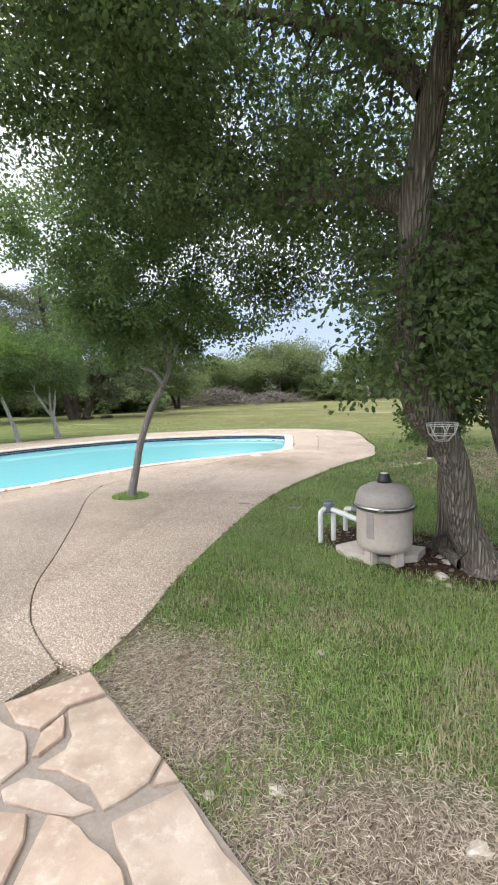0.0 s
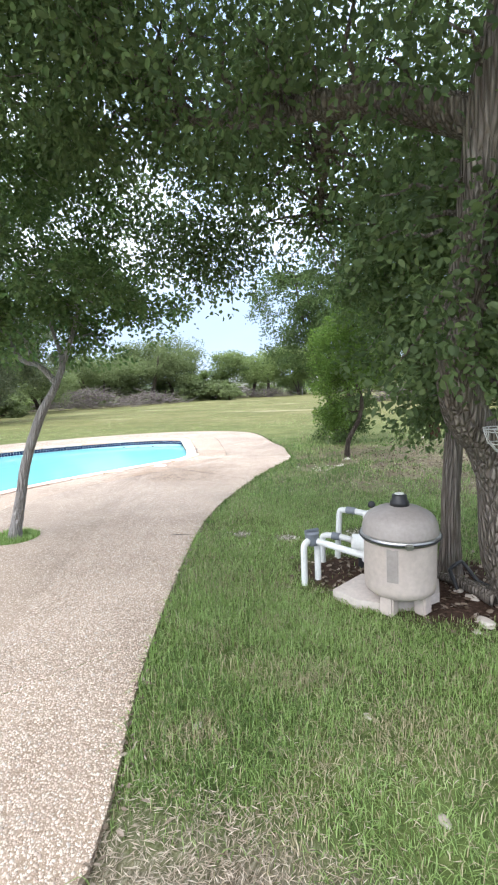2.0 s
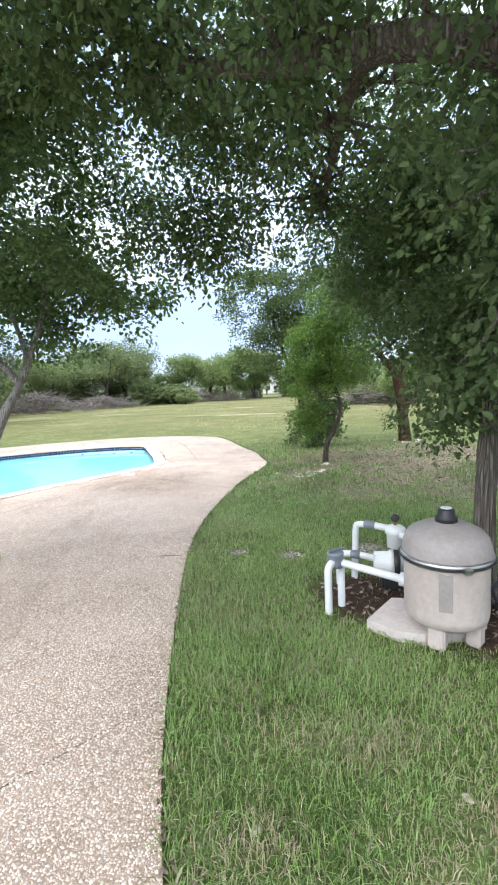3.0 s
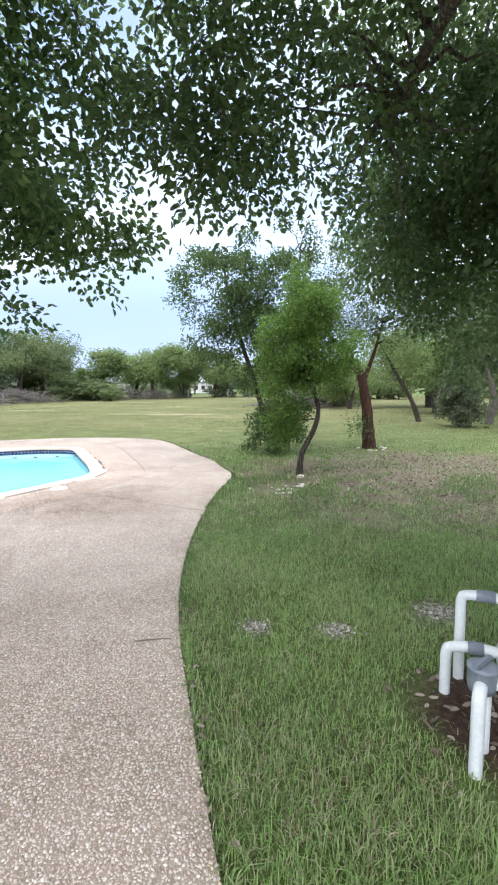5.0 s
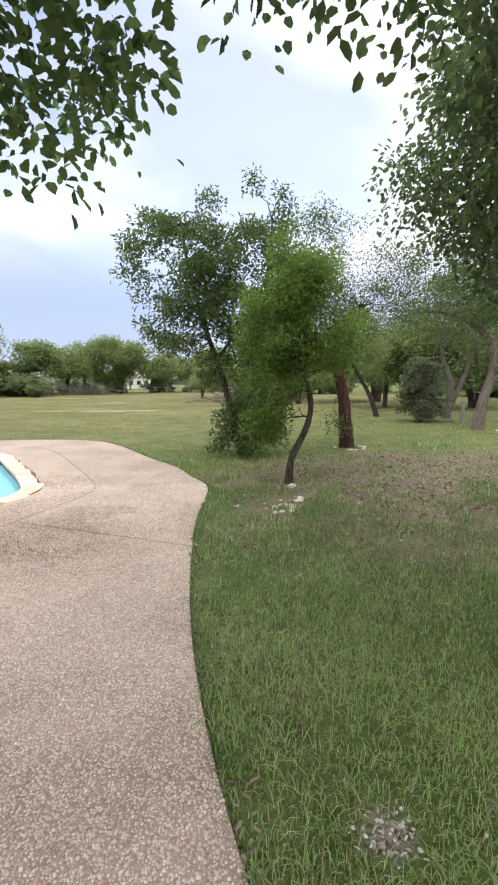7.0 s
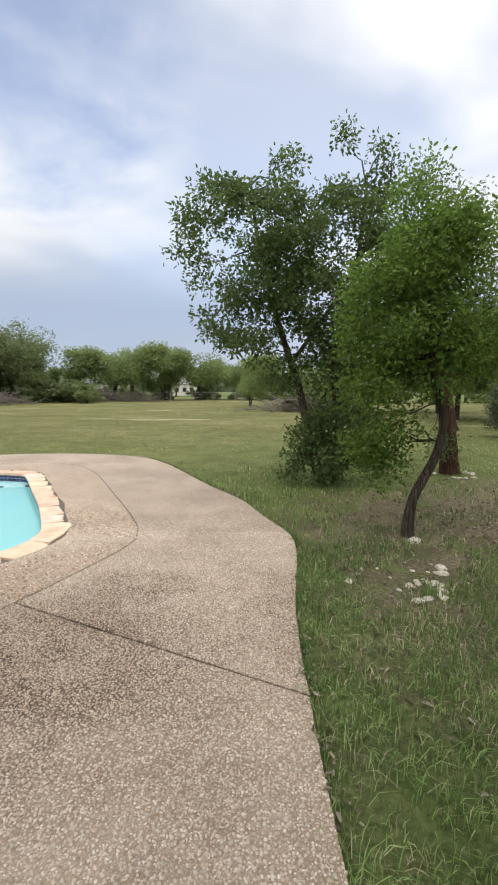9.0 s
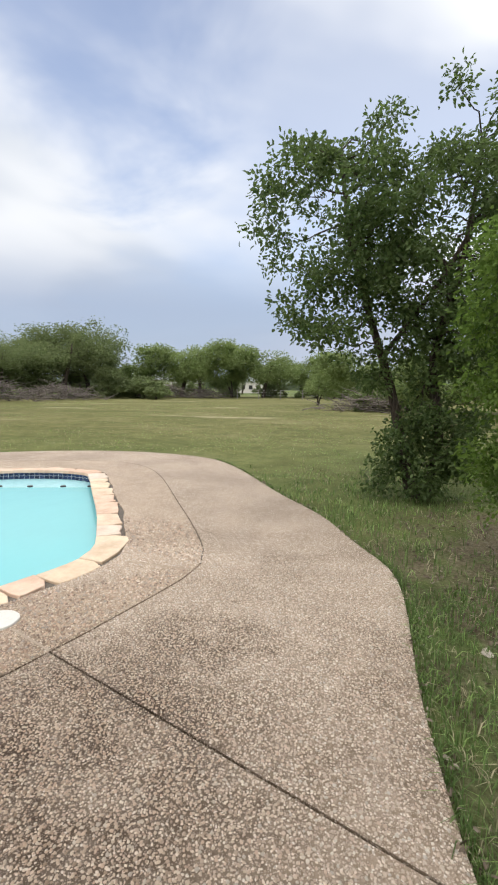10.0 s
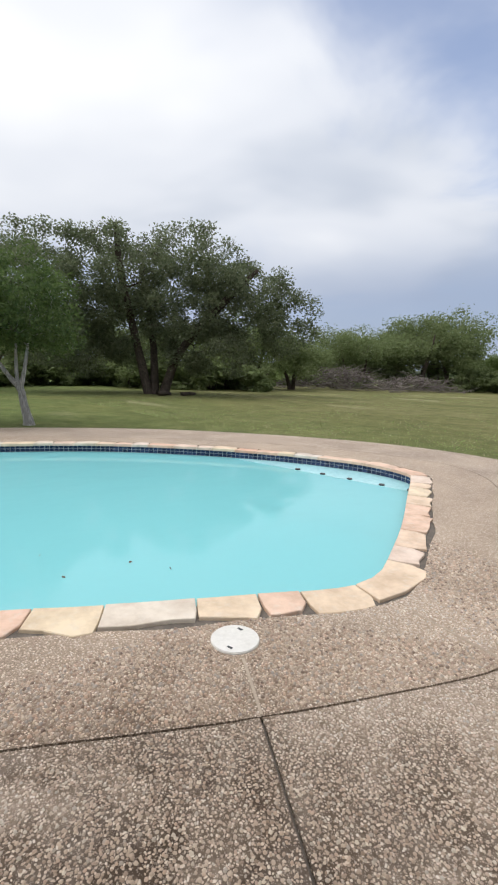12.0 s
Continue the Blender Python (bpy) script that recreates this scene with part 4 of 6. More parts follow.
# ---- distance: groves, hedgerow, brush, far buildings ----
def far_tree(name, label, h, spread, seed, leaf_mat, bark_mat, leaves=9000, size=0.20, low=0.25, stems=2):
    rng = random.Random(seed)
    st = []
    for i in range(stems):
        dx, dy = rng.uniform(-0.5, 0.5) * spread, rng.uniform(-0.4, 0.4) * spread
        r = h * 0.02
        st.append([(dx * 0.1, dy * 0.1, -0.1, r * 1.3), (dx * 0.25, dy * 0.25, h * 0.2, r), (dx * 0.7, dy * 0.7, h * 0.5, r * 0.6), (dx * 0.85, dy * 0.85, h * 0.66, r * 0.2)])
    blobs = []
    for i in range(9):
        w = rng.uniform(0, 6.28)
        q = rng.uniform(0.2, 0.75) * spread
        z = rng.uniform(low + 0.12, 0.85) * h
        k = rng.uniform(0.32, 0.48)
        blobs.append(((math.cos(w) * q, math.sin(w) * q, z), (spread * k, spread * k, h * k * 0.5)))
    return make_tree(name, label, "tree", (0, 0, -0.05), st, blobs, 90, leaves, (size, size * 0.62), leaf_mat, bark_mat, seed, h * 0.10, 0.03, 0.2, "trees round the field", 2, False)


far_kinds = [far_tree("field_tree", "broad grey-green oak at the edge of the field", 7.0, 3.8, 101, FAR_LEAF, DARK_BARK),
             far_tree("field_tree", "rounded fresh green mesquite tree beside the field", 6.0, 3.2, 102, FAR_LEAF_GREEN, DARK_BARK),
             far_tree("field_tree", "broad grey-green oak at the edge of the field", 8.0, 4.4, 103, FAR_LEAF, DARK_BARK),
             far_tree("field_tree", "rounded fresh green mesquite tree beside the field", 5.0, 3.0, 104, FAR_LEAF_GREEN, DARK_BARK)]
SPOTS = []
rng = random.Random(5)


def bearing(deg, dist, back=0.0):
    """A place seen from the walk's end: degrees to the left of +y."""
    a = radians(deg)
    return (-1.3 - math.sin(a) * dist, 5.5 + math.cos(a) * dist)


# bearing range, distance, spacing in degrees, height factor, kinds
for d0, d1, dist, step, hf, kinds in ((28, 46, 58, 3.0, 1.1, (0, 2, 0)), (30, 50, 68, 5.0, 1.2, (2, 0)), (46, 104, 44, 4.8, 0.95, (0, 2)), (-2, 28, 68, 3.4, 1.12, (1, 3, 1)),
                                      (-30, -3, 60, 4.5, 0.8, (3, 1, 0)), (-62, -28, 52, 6.0, 1.0, (1, 0, 2)), (-2, 30, 100, 4.0, 0.8, (0, 2))):
    d = d0
    while d < d1:
        SPOTS.append((bearing(d + rng.uniform(-0.8, 0.8), dist * rng.uniform(0.92, 1.10)), hf * rng.uniform(0.78, 1.12), rng.choice(kinds)))
        d += step
SPOTS += [((9.0, 28.0), 0.75, 1), ((13.5, 26.5), 0.8, 0), ((5.0, 33.0), 0.7, 3), ((16.5, 22.5), 0.75, 1), ((11.0, 35.0), 0.9, 0), ((20.0, 30.0), 0.9, 2), ((1.0, 42.0), 0.7, 1), ((-1.8, 47.0), 0.62, 3)]
first = set()
for (x, y), s, k in SPOTS:
    m = Matrix.Translation((x, y, -0.05)) @ Matrix.Rotation(rng.uniform(0, 6.28), 4, "Z") @ Matrix.Diagonal((s * rng.uniform(0.95, 1.25), s * rng.uniform(0.95, 1.25), s, 1))
    if k not in first:
        first.add(k)
        far_kinds[k].matrix_basis = m
    else:
        copy_thing(far_kinds[k], m)

# the great live oak across the field
make_tree("live_oak", "great dark live oak with several spreading trunks", "tree", (-26.5, 19.0, -0.05),
          [[(-26.5, 19.0, -0.1, 0.30), (-27.0, 19.2, 2.5, 0.2), (-28.5, 19.5, 5.5, 0.15), (-30, 19.8, 8.0, 0.1)],
           [(-26.0, 19.3, -0.1, 0.30), (-25.2, 20.0, 2.5, 0.22), (-23.5, 21.5, 5.0, 0.22), (-22.0, 23.0, 7.0, 0.1)],
           [(-26.6, 18.7, -0.1, 0.30), (-26.8, 18.0, 3.0, 0.22), (-26.5, 17.0, 6.5, 0.2), (-26.0, 16.5, 9.0, 0.1)]],
          [((-27.5, 17.0, 7.0), (3.6, 3.6, 2.4)), ((-25.5, 20.5, 7.2), (3.4, 3.4, 2.4)), ((-23.8, 23.5, 5.6), (3.0, 3.2, 2.5)), ((-28.5, 14.0, 6.4), (3.4, 3.4, 2.8)), ((-22.8, 26.3, 4.4), (2.2, 2.2, 1.9)), ((-29.0, 18.5, 4.0), (3.0, 4.0, 2.2)), ((-30, 11.0, 5.4), (3.0, 3.2, 2.8)), ((-24.6, 21.6, 2.9), (2.6, 2.8, 1.6)), ((-28.0, 14.6, 2.9), (2.8, 3.2, 1.7)), ((-26.0, 17.6, 5.2), (2.4, 2.4, 1.6)), ((-23.9, 22.0, 6.4), (2.0, 2.0, 1.4)), ((-24.2, 20.4, 4.6), (2.0, 2.2, 1.2))],
          640, 105000, (0.15, 0.10), DARK_LEAF, DARK_BARK, 71, 0.52, 0.035, 0.2, "", 1, False)

# ---- pool coping, tile line, skimmer ----
def prism(loop, top, thick, material_name="stone", chamfer=0.008):
    """A flat stone: polygon top with a small chamfer, sides down."""
    n = len(loop)
    c = sum(loop, Vector((0, 0, 0))) / n
    v, f = [], []
    for q in loop:
        v.append((*(q + (c - q).normalized() * chamfer).xy, top))
    for q in loop:
        v.append((q.x, q.y, top - chamfer))
    for q in loop:
        v.append((q.x, q.y, top - thick))
    f.append(tuple(range(n)))
    for k in (0, n):
        for i in range(n):
            j = (i + 1) % n
            f.append((k + i, k + n + i, k + n + j, k + j))
    return v, f


def ccw(loop):
    a = sum(p.x * q.y - q.x * p.y for p, q in zip(loop, loop[1:] + loop[:1]))
    return loop if a > 0 else list(reversed(loop))


rng = random.Random(17)
lip = offset_loop(pool_loop, -0.035)
n_loop = len(pool_loop)
run = [0.0]
for i in range(n_loop):
    run.append(run[-1] + (pool_loop[(i + 1) % n_loop] - pool_loop[i]).length)


def along(loop, s):
    s %= run[-1]
    i = max(k for k in range(n_loop) if run[k] <= s)
    t = (s - run[i]) / (run[i + 1] - run[i])
    return loop[i].lerp(loop[(i + 1) % n_loop], t)


s0 = 0.0
while s0 < run[-1] - 0.25:
    ln = min(rng.uniform(0.28, 0.56), run[-1] - s0)
    if run[-1] - s0 - ln < 0.3:
        ln = run[-1] - s0
    g = 0.005
    depth0, depth1 = rng.uniform(0.19, 0.26), rng.uniform(0.18, 0.25)
    skew = rng.uniform(-0.03, 0.03)
    a, b, mid = s0 + g, s0 + ln - g, s0 + ln / 2
    outw = lambda s, d: along(pool_loop, s) + (along(coping_loop, s) - along(pool_loop, s)).normalized() * d
    loop = [along(lip, a), along(lip, a + ln * 0.33), along(lip, a + ln * 0.66), along(lip, b),
            outw(b + skew * 0.4, depth1 * 0.6), outw(b - 0.01 + skew, depth1), outw(mid + ln * 0.2, depth1 + rng.uniform(-0.03, 0.03)), outw(mid - ln * 0.2, depth0 + rng.uniform(-0.03, 0.03)),
            outw(a + 0.02 + rng.uniform(0, 0.05), depth0), outw(a + 0.005, depth0 * 0.55)]
    v, f = prism(ccw(loop), 0.008 + rng.uniform(-0.003, 0.005), 0.045, chamfer=0.005)
    part("coping_stone", mesh_from("coping_stone", v, f, COPING), None, pool)
    s0 += ln

v, f = ribbon(offset_loop(pool_loop, -0.006), -0.028, -0.152)
part("grout", mesh_from("grout", v, f, GROUT), None, pool)
bm = bmesh.new()
bmesh.ops.create_cube(bm, size=1.0, matrix=Matrix.Diagonal((0.076, 0.008, 0.052, 1)))
bmesh.ops.bevel(bm, geom=list(bm.edges), offset=0.002, segments=1, affect="EDGES")
tile_me = bpy.data.meshes.new("tile")
bm.to_mesh(tile_me)
bm.free()
tile_me.materials.append(TILE)
tiles = []
k = int(run[-1] / 0.083)
for i in range(k):
    s = run[-1] * i / k
    p, q = along(pool_loop, s), along(pool_loop, s + 0.02)
    d = (q - p).normalized()
    inward = (along(lip, s) - p).normalized()
    for z in (-0.060, -0.118):
        tiles.append((p + inward * 0.009 + Vector((0, 0, z)), math.atan2(d.y, d.x)))
seen_part = sorted(tiles, key=lambda t: (t[0] - Vector((-4.6, 12.0, 0))).length)
for p, a in seen_part[:300]:
    ob = part("tile", tile_me, None, pool)
    ob.matrix_basis = Matrix.Translation(p) @ Matrix.Rotation(a, 4, "Z")
rest_v, rest_f = [], []
for p, a in seen_part[300:]:
    m = Matrix.Translation(p) @ Matrix.Rotation(a, 4, "Z")
    base = len(rest_v)
    rest_v += [m @ vv.co for vv in tile_me.vertices]
    rest_f += [tuple(base + i for i in poly.vertices) for poly in tile_me.polygons]
tagged(part("tile_line", mesh_from("tile_line", rest_v, rest_f, TILE), None, pool, "navy blue glazed tiles"), kind="stuff")


def disc(r, z0, z1, seg=40, bevel=0.004, centre=(0, 0, 0)):
    bm = bmesh.new()
    bmesh.ops.create_cone(bm, cap_ends=True, segments=seg, radius1=r, radius2=r, depth=z1 - z0, matrix=Matrix.Translation((centre[0], centre[1], centre[2] + (z0 + z1) / 2)))
    if bevel:
        bmesh.ops.bevel(bm, geom=[e for e in bm.edges if abs(e.verts[0].co.z - e.verts[1].co.z) < 1e-5], offset=bevel, segments=2, affect="EDGES")
    return bm


skimmer = thing("skimmer_lid", (-3.29, 7.90, 0.0), "round white plastic skimmer lid set in the deck", "skimmer lid")
part("cover", disc(0.131, -0.01, 0.012), LIDWHITE, skimmer)
for a in (2.2, 2.2 + math.pi):
    bm = bmesh.new()
    bmesh.ops.create_cube(bm, size=1.0, matrix=Matrix.Translation((0.09 * math.cos(a), 0.09 * math.sin(a), 0.0125)) @ Matrix.Rotation(a + 1.2, 4, "Z") @ Matrix.Diagonal((0.032, 0.014, 0.003, 1)))
    part("finger_slot", bm, BLACK, skimmer, "dark finger slot")

# ---- flagstone patio ----
patio = thing("patio", (0, 0, 0), "flagstone patio of cream and buff irregular stones in grey mortar", "patio", kind="structure")
part("mortar_bed", slab("mortar_bed", list(reversed(patio_edge)), [], 0.022, 0.08, MORTAR), MORTAR, patio)
STONES = [[(0.67, -0.28), (0.82, 0.12), (1.04, 0.05), (0.96, -0.11), (0.99, -0.28), (0.86, -0.32)],
          [(0.985, -0.13), (1.07, 0.035), (1.59, -0.09), (1.63, -0.20), (1.58, -0.38), (1.44, -0.34), (1.28, -0.365), (1.19, -0.41), (1.20, -0.29), (1.15, -0.22)],
          [(1.015, -0.29), (0.995, -0.16), (1.12, -0.245), (1.13, -0.37), (1.11, -0.39)],
          [(1.615, -0.10), (1.73, -0.135), (1.66, -0.21)],
          [(1.76, -0.16), (1.86, -0.19), (2.14, -0.28), (2.28, -0.33), (1.98, -0.56), (1.82, -0.47), (1.65, -0.40)],
          [(1.17, -0.55), (1.19, -0.47), (1.29, -0.42), (1.55, -0.40), (1.51, -0.46), (1.34, -0.53), (1.23, -0.57)],
          [(1.43, -0.51), (1.57, -0.475), (1.82, -0.49), (1.95, -0.58), (1.70, -0.86), (1.57, -0.72)],
          [(1.25, -0.61), (1.36, -0.55), (1.45, -0.61), (1.54, -0.74), (1.50, -0.95), (1.20, -0.85)],
          [(0.56, -0.55), (0.64, -0.34), (0.78, -0.35), (0.95, -0.33), (1.12, -0.42), (1.13, -0.53), (0.95, -0.72)],
          [(0.42, -0.85), (0.55, -0.60), (0.92, -0.76), (1.05, -1.10), (0.70, -1.30)]]
srng = random.Random(3)
for gx in range(7):
    for gy in range(6):
        cx, cy = 0.95 + gx * 0.62 + srng.uniform(-0.06, 0.06), -1.25 - gy * 0.60 + srng.uniform(-0.06, 0.06) - (gx - 1.5) * 0.06
        if gy == 0 and gx < 1:
            continue
        if gx >= 3 and gy == 0:
            STONES.append([(cx - 0.26, cy - 0.24), (cx - 0.28, cy + 0.22), (cx + 0.02, cy + 0.27 - 0.0), (cx + 0.27, cy + 0.18), (cx + 0.25, cy - 0.25)])
            continue
        STONES.append([(cx + 0.29 * srng.uniform(0.85, 1.05) * math.cos(t + srng.uniform(-0.15, 0.15)) * 1.05, cy + 0.29 * srng.uniform(0.85, 1.05) * math.sin(t)) for t in (0.7, 1.5, 2.4, 3.2, 4.0, 4.8, 5.6, 6.5)])


def ragged(loop, rng, k=5, amp=0.010):
    out = []
    for p, q in zip(loop, loop[1:] + loop[:1]):
        p, q = Vector((*p, 0)), Vector((*q, 0))
        n = max(1, int((q - p).length / 0.07))
        out += [p.lerp(q, j / n) + Vector((rng.uniform(-amp, amp), rng.uniform(-amp, amp), 0)) * (j > 0) for j in range(n)]
    return out


for st in STONES:
    v, f = prism(ccw(ragged(st, srng)), 0.040 + srng.uniform(-0.004, 0.006), 0.045, chamfer=0.007)
    part("flagstone", mesh_from("flagstone", v, f, FLAG), None, patio)

# ---- pool filter, pad and plumbing ----
def lathe(profile, seg=40):
    """Turn (radius, z) pairs about the z axis."""
    v, f = [], []
    for r, z in profile:
        for k in range(seg):
            a = 2 * math.pi * k / seg
            v.append((r * math.cos(a), r * math.sin(a), z))
    for i in range(len(profile) - 1):
        for k in range(seg):
            q = (k + 1) % seg
            f.append((i * seg + k, i * seg + q, (i + 1) * seg + q, (i + 1) * seg + k))
    f.append(tuple(range(seg))[::-1])
    f.append(tuple((len(profile) - 1) * seg + k for k in range(seg)))
    return v, f


def turned(name, profile, material, parent, label="", seg=40, m=None):
    v, f = lathe(profile, seg)
    if m is not None:
        v = [m @ Vector(p) for p in v]
    return part(name, mesh_from(name, v, f, material, True), None, parent, label)


pad = thing("concrete_pad", (0, 0, 0), "worn concrete slab under the pool filter", "slab")
part("slab", slab("slab", [Vector((*q, 0)) for q in [(1.12, 2.74), (1.30, 3.08), (1.88, 3.10), (1.87, 2.86), (1.70, 2.68), (1.46, 2.60), (1.30, 2.62)]], [], 0.035, 0.09, CONCRETE), CONCRETE, pad)

tank = thing("pool_filter", (1.60, 2.74, 0.035), "beige pool filter tank with taupe dome and clamp band", "pool filter")
tank_body = turned("body", [(0.12, 0.055), (0.205, 0.058), (0.24, 0.085), (0.248, 0.13), (0.248, 0.42), (0.254, 0.44), (0.25, 0.455)], TANK, tank)
turned("dome", [(0.262, 0.478), (0.262, 0.50), (0.256, 0.535), (0.243, 0.58), (0.214, 0.618), (0.15, 0.652), (0.075, 0.67), (0.07, 0.672)], TANK_LID, tank, "taupe domed lid")
clamp = turned("clamp_band", [(0.255, 0.445), (0.270, 0.45), (0.274, 0.467), (0.270, 0.484), (0.258, 0.49)], STEEL, tank, "steel clamp band")
turned("band_rod", [(0.276, 0.462), (0.281, 0.466), (0.276, 0.472)], BLACK, clamp, "dark tension rod")
cap = turned("cap", [(0.066, 0.668), (0.064, 0.70), (0.052, 0.715), (0.050, 0.745), (0.040, 0.752)], BLACK, tank, "black screw cap")
turned("cap_button", [(0.034, 0.751), (0.032, 0.757), (0.02, 0.759)], PVC, cap, "white button")
for a in (-2.0, -0.55, 0.9, 2.4):
    bm = bmesh.new()
    bmesh.ops.create_cube(bm, size=1.0, matrix=Matrix.Rotation(a, 4, "Z") @ Matrix.Translation((0.175, 0, 0.012)) @ Matrix.Diagonal((0.085, 0.10, 0.15, 1)))
    bmesh.ops.bevel(bm, geom=list(bm.edges), offset=0.012, segments=2, affect="EDGES")
    part("leg", bm, TANK, tank)
bm = bmesh.new()
bmesh.ops.create_cube(bm, size=1.0, matrix=Matrix.Rotation(-1.75, 4, "Z") @ Matrix.Translation((0.246, 0, 0.315)) @ Matrix.Diagonal((0.006, 0.075, 0.23, 1)))
bmesh.ops.bevel(bm, geom=list(bm.edges), offset=0.001, segments=1, affect="EDGES")
part("label_plate", bm, TANK_LID, tank_body, "faded grey-brown label plate")
bm = bmesh.new()
bmesh.ops.create_cube(bm, size=1.0, matrix=Matrix.Rotation(-1.35, 4, "Z") @ Matrix.Translation((0.29, 0, 0.467)) @ Matrix.Diagonal((0.03, 0.05, 0.035, 1)))
bmesh.ops.bevel(bm, geom=list(bm.edges), offset=0.006, segments=2, affect="EDGES")
part("clamp_bolt", bm, STEEL, clamp)


def pipe(name, pts, r, material, parent, label="", sides=14):
    """A pipe with rounded bends through the points."""
    p = [Vector(q) for q in pts]
    path = [p[0]]
    for a, b, c in zip(p, p[1:], p[2:]):
        e = min(0.045, (a - b).length * 0.45, (c - b).length * 0.45)
        u, w = (a - b).normalized() * e, (c - b).normalized() * e
        path += [b + u, b + u * 0.45 + w * 0.08, b + u * 0.18 + w * 0.18, b + u * 0.08 + w * 0.45, b + w]
    path.append(p[-1])
    t = Tubes()
    t.add(path, [r] * len(path), sides)
    return part(name, t.mesh(name, material), None, parent, label)


plumbing = thing("pool_plumbing", (0, 0, 0), "white plastic pool pipes with grey valve beside the filter", "plumbing")
pipe("pipe", [(0.865, 2.925, -0.06), (0.865, 2.93, 0.295), (0.905, 3.0, 0.325)], 0.0265, PVC, plumbing)
pipe("pipe", [(0.95, 3.06, -0.06), (0.95, 3.06, 0.28)], 0.0265, PVC, plumbing)
pipe("pipe", [(0.92, 3.02, 0.315), (1.18, 2.93, 0.285), (1.42, 2.86, 0.255)], 0.0265, PVC, plumbing)
pipe("pipe", [(0.925, 3.44, -0.06), (0.925, 3.44, 0.215), (1.05, 3.42, 0.225), (1.20, 3.36, 0.215)], 0.0265, PVC, plumbing)
pipe("pipe", [(1.04, 3.56, -0.06), (1.06, 3.62, 0.41), (1.20, 3.57, 0.415), (1.34, 3.50, 0.41)], 0.0265, PVC, plumbing)
pipe("coupling", [(1.13, 3.60, 0.414), (1.215, 3.565, 0.415)], 0.032, GREY_PVC, plumbing, "grey pipe coupling")
pipe("coupling", [(1.02, 3.42, 0.222), (1.09, 3.40, 0.223)], 0.033, GREY_PVC, plumbing, "grey pipe coupling")
pipe("coupling", [(1.34, 2.885, 0.262), (1.40, 2.868, 0.257)], 0.045, PVC, plumbing)
pipe("union_nut", [(1.385, 2.872, 0.258), (1.41, 2.865, 0.256)], 0.052, BLACK, plumbing, "black union nut")
valve = turned("valve_body", [(0.03, -0.04), (0.052, -0.035), (0.058, 0.0), (0.056, 0.05), (0.06, 0.055), (0.06, 0.07), (0.03, 0.075)], GREY_PVC, plumbing, "blue-grey diverter valve", 20, Matrix.Translation((0.915, 3.02, 0.31)))
bm = bmesh.new()
bmesh.ops.create_cube(bm, size=1.0, matrix=Matrix.Translation((0.915, 3.02, 0.395)) @ Matrix.Rotation(0.7, 4, "Z") @ Matrix.Diagonal((0.13, 0.028, 0.018, 1)))
bmesh.ops.bevel(bm, geom=list(bm.edges), offset=0.006, segments=2, affect="EDGES")
part("valve_handle", bm, GREY_PVC, valve)
multiport = turned("valve_head", [(0.03, -0.13), (0.062, -0.12), (0.066, -0.02), (0.078, -0.01), (0.078, 0.03), (0.05, 0.05), (0.03, 0.055)], PVC, plumbing, "white multiport valve", 24, Matrix.Translation((1.36, 3.46, 0.40)))
pipe("pipe", [(1.36, 3.46, 0.29), (1.36, 3.44, 0.20)], 0.034, PVC, plumbing)
pipe("pipe", [(1.36, 3.46, 0.40), (1.47, 3.30, 0.38), (1.52, 3.02, 0.30), (1.54, 2.95, 0.29)], 0.0265, PVC, plumbing)
turned("gauge_stem", [(0.012, 0.0), (0.012, 0.04), (0.008, 0.045)], BRASS, multiport, "", 12, Matrix.Translation((1.36, 3.46, 0.45)))
turned("gauge", [(0.010, -0.012), (0.030, -0.012), (0.032, 0.0), (0.030, 0.012), (0.02, 0.014)], BLACK, multiport, "dark pressure gauge", 20, Matrix.Translation((1.36, 3.46, 0.51)) @ Matrix.Rotation(1.4, 4, "X"))

pump = thing("pool_pump", (1.34, 3.36, 0.0), "weathered white pool pump on the ground", "pump")
tilt = Matrix.Translation((0.0, 0.05, 0.165)) @ Matrix.Rotation(radians(90), 4, "Y")
pot = turned("strainer_pot", [(0.05, -0.15), (0.085, -0.145), (0.09, -0.04), (0.10, -0.03), (0.10, 0.0)], PVC, pump, "", 24, tilt)
turned("seal_ring", [(0.098, 0.0), (0.104, 0.004), (0.104, 0.035), (0.098, 0.04)], BLACK, pot, "black ring", 24, tilt)
turned("motor", [(0.08, 0.04), (0.085, 0.05), (0.085, 0.25), (0.07, 0.27), (0.03, 0.275)], GREY_PVC, pump, "grey motor housing", 24, tilt)
bm = bmesh.new()
bmesh.ops.create_cube(bm, size=1.0, matrix=Matrix.Translation((0.03, 0.05, 0.03)) @ Matrix.Diagonal((0.24, 0.15, 0.12, 1)))
bmesh.ops.bevel(bm, geom=list(bm.edges), offset=0.015, segments=2, affect="EDGES")
part("foot", bm, BLACK, pump)
pipe("hose", [(2.0, 2.98, 0.02), (1.95, 3.08, 0.13), (2.05, 3.20, 0.16), (2.16, 3.12, 0.03), (2.3, 3.05, 0.0)], 0.014, BLACK, thing("cable_loop", (0, 0, 0), "loose black cable loop on the ground", "cable"))

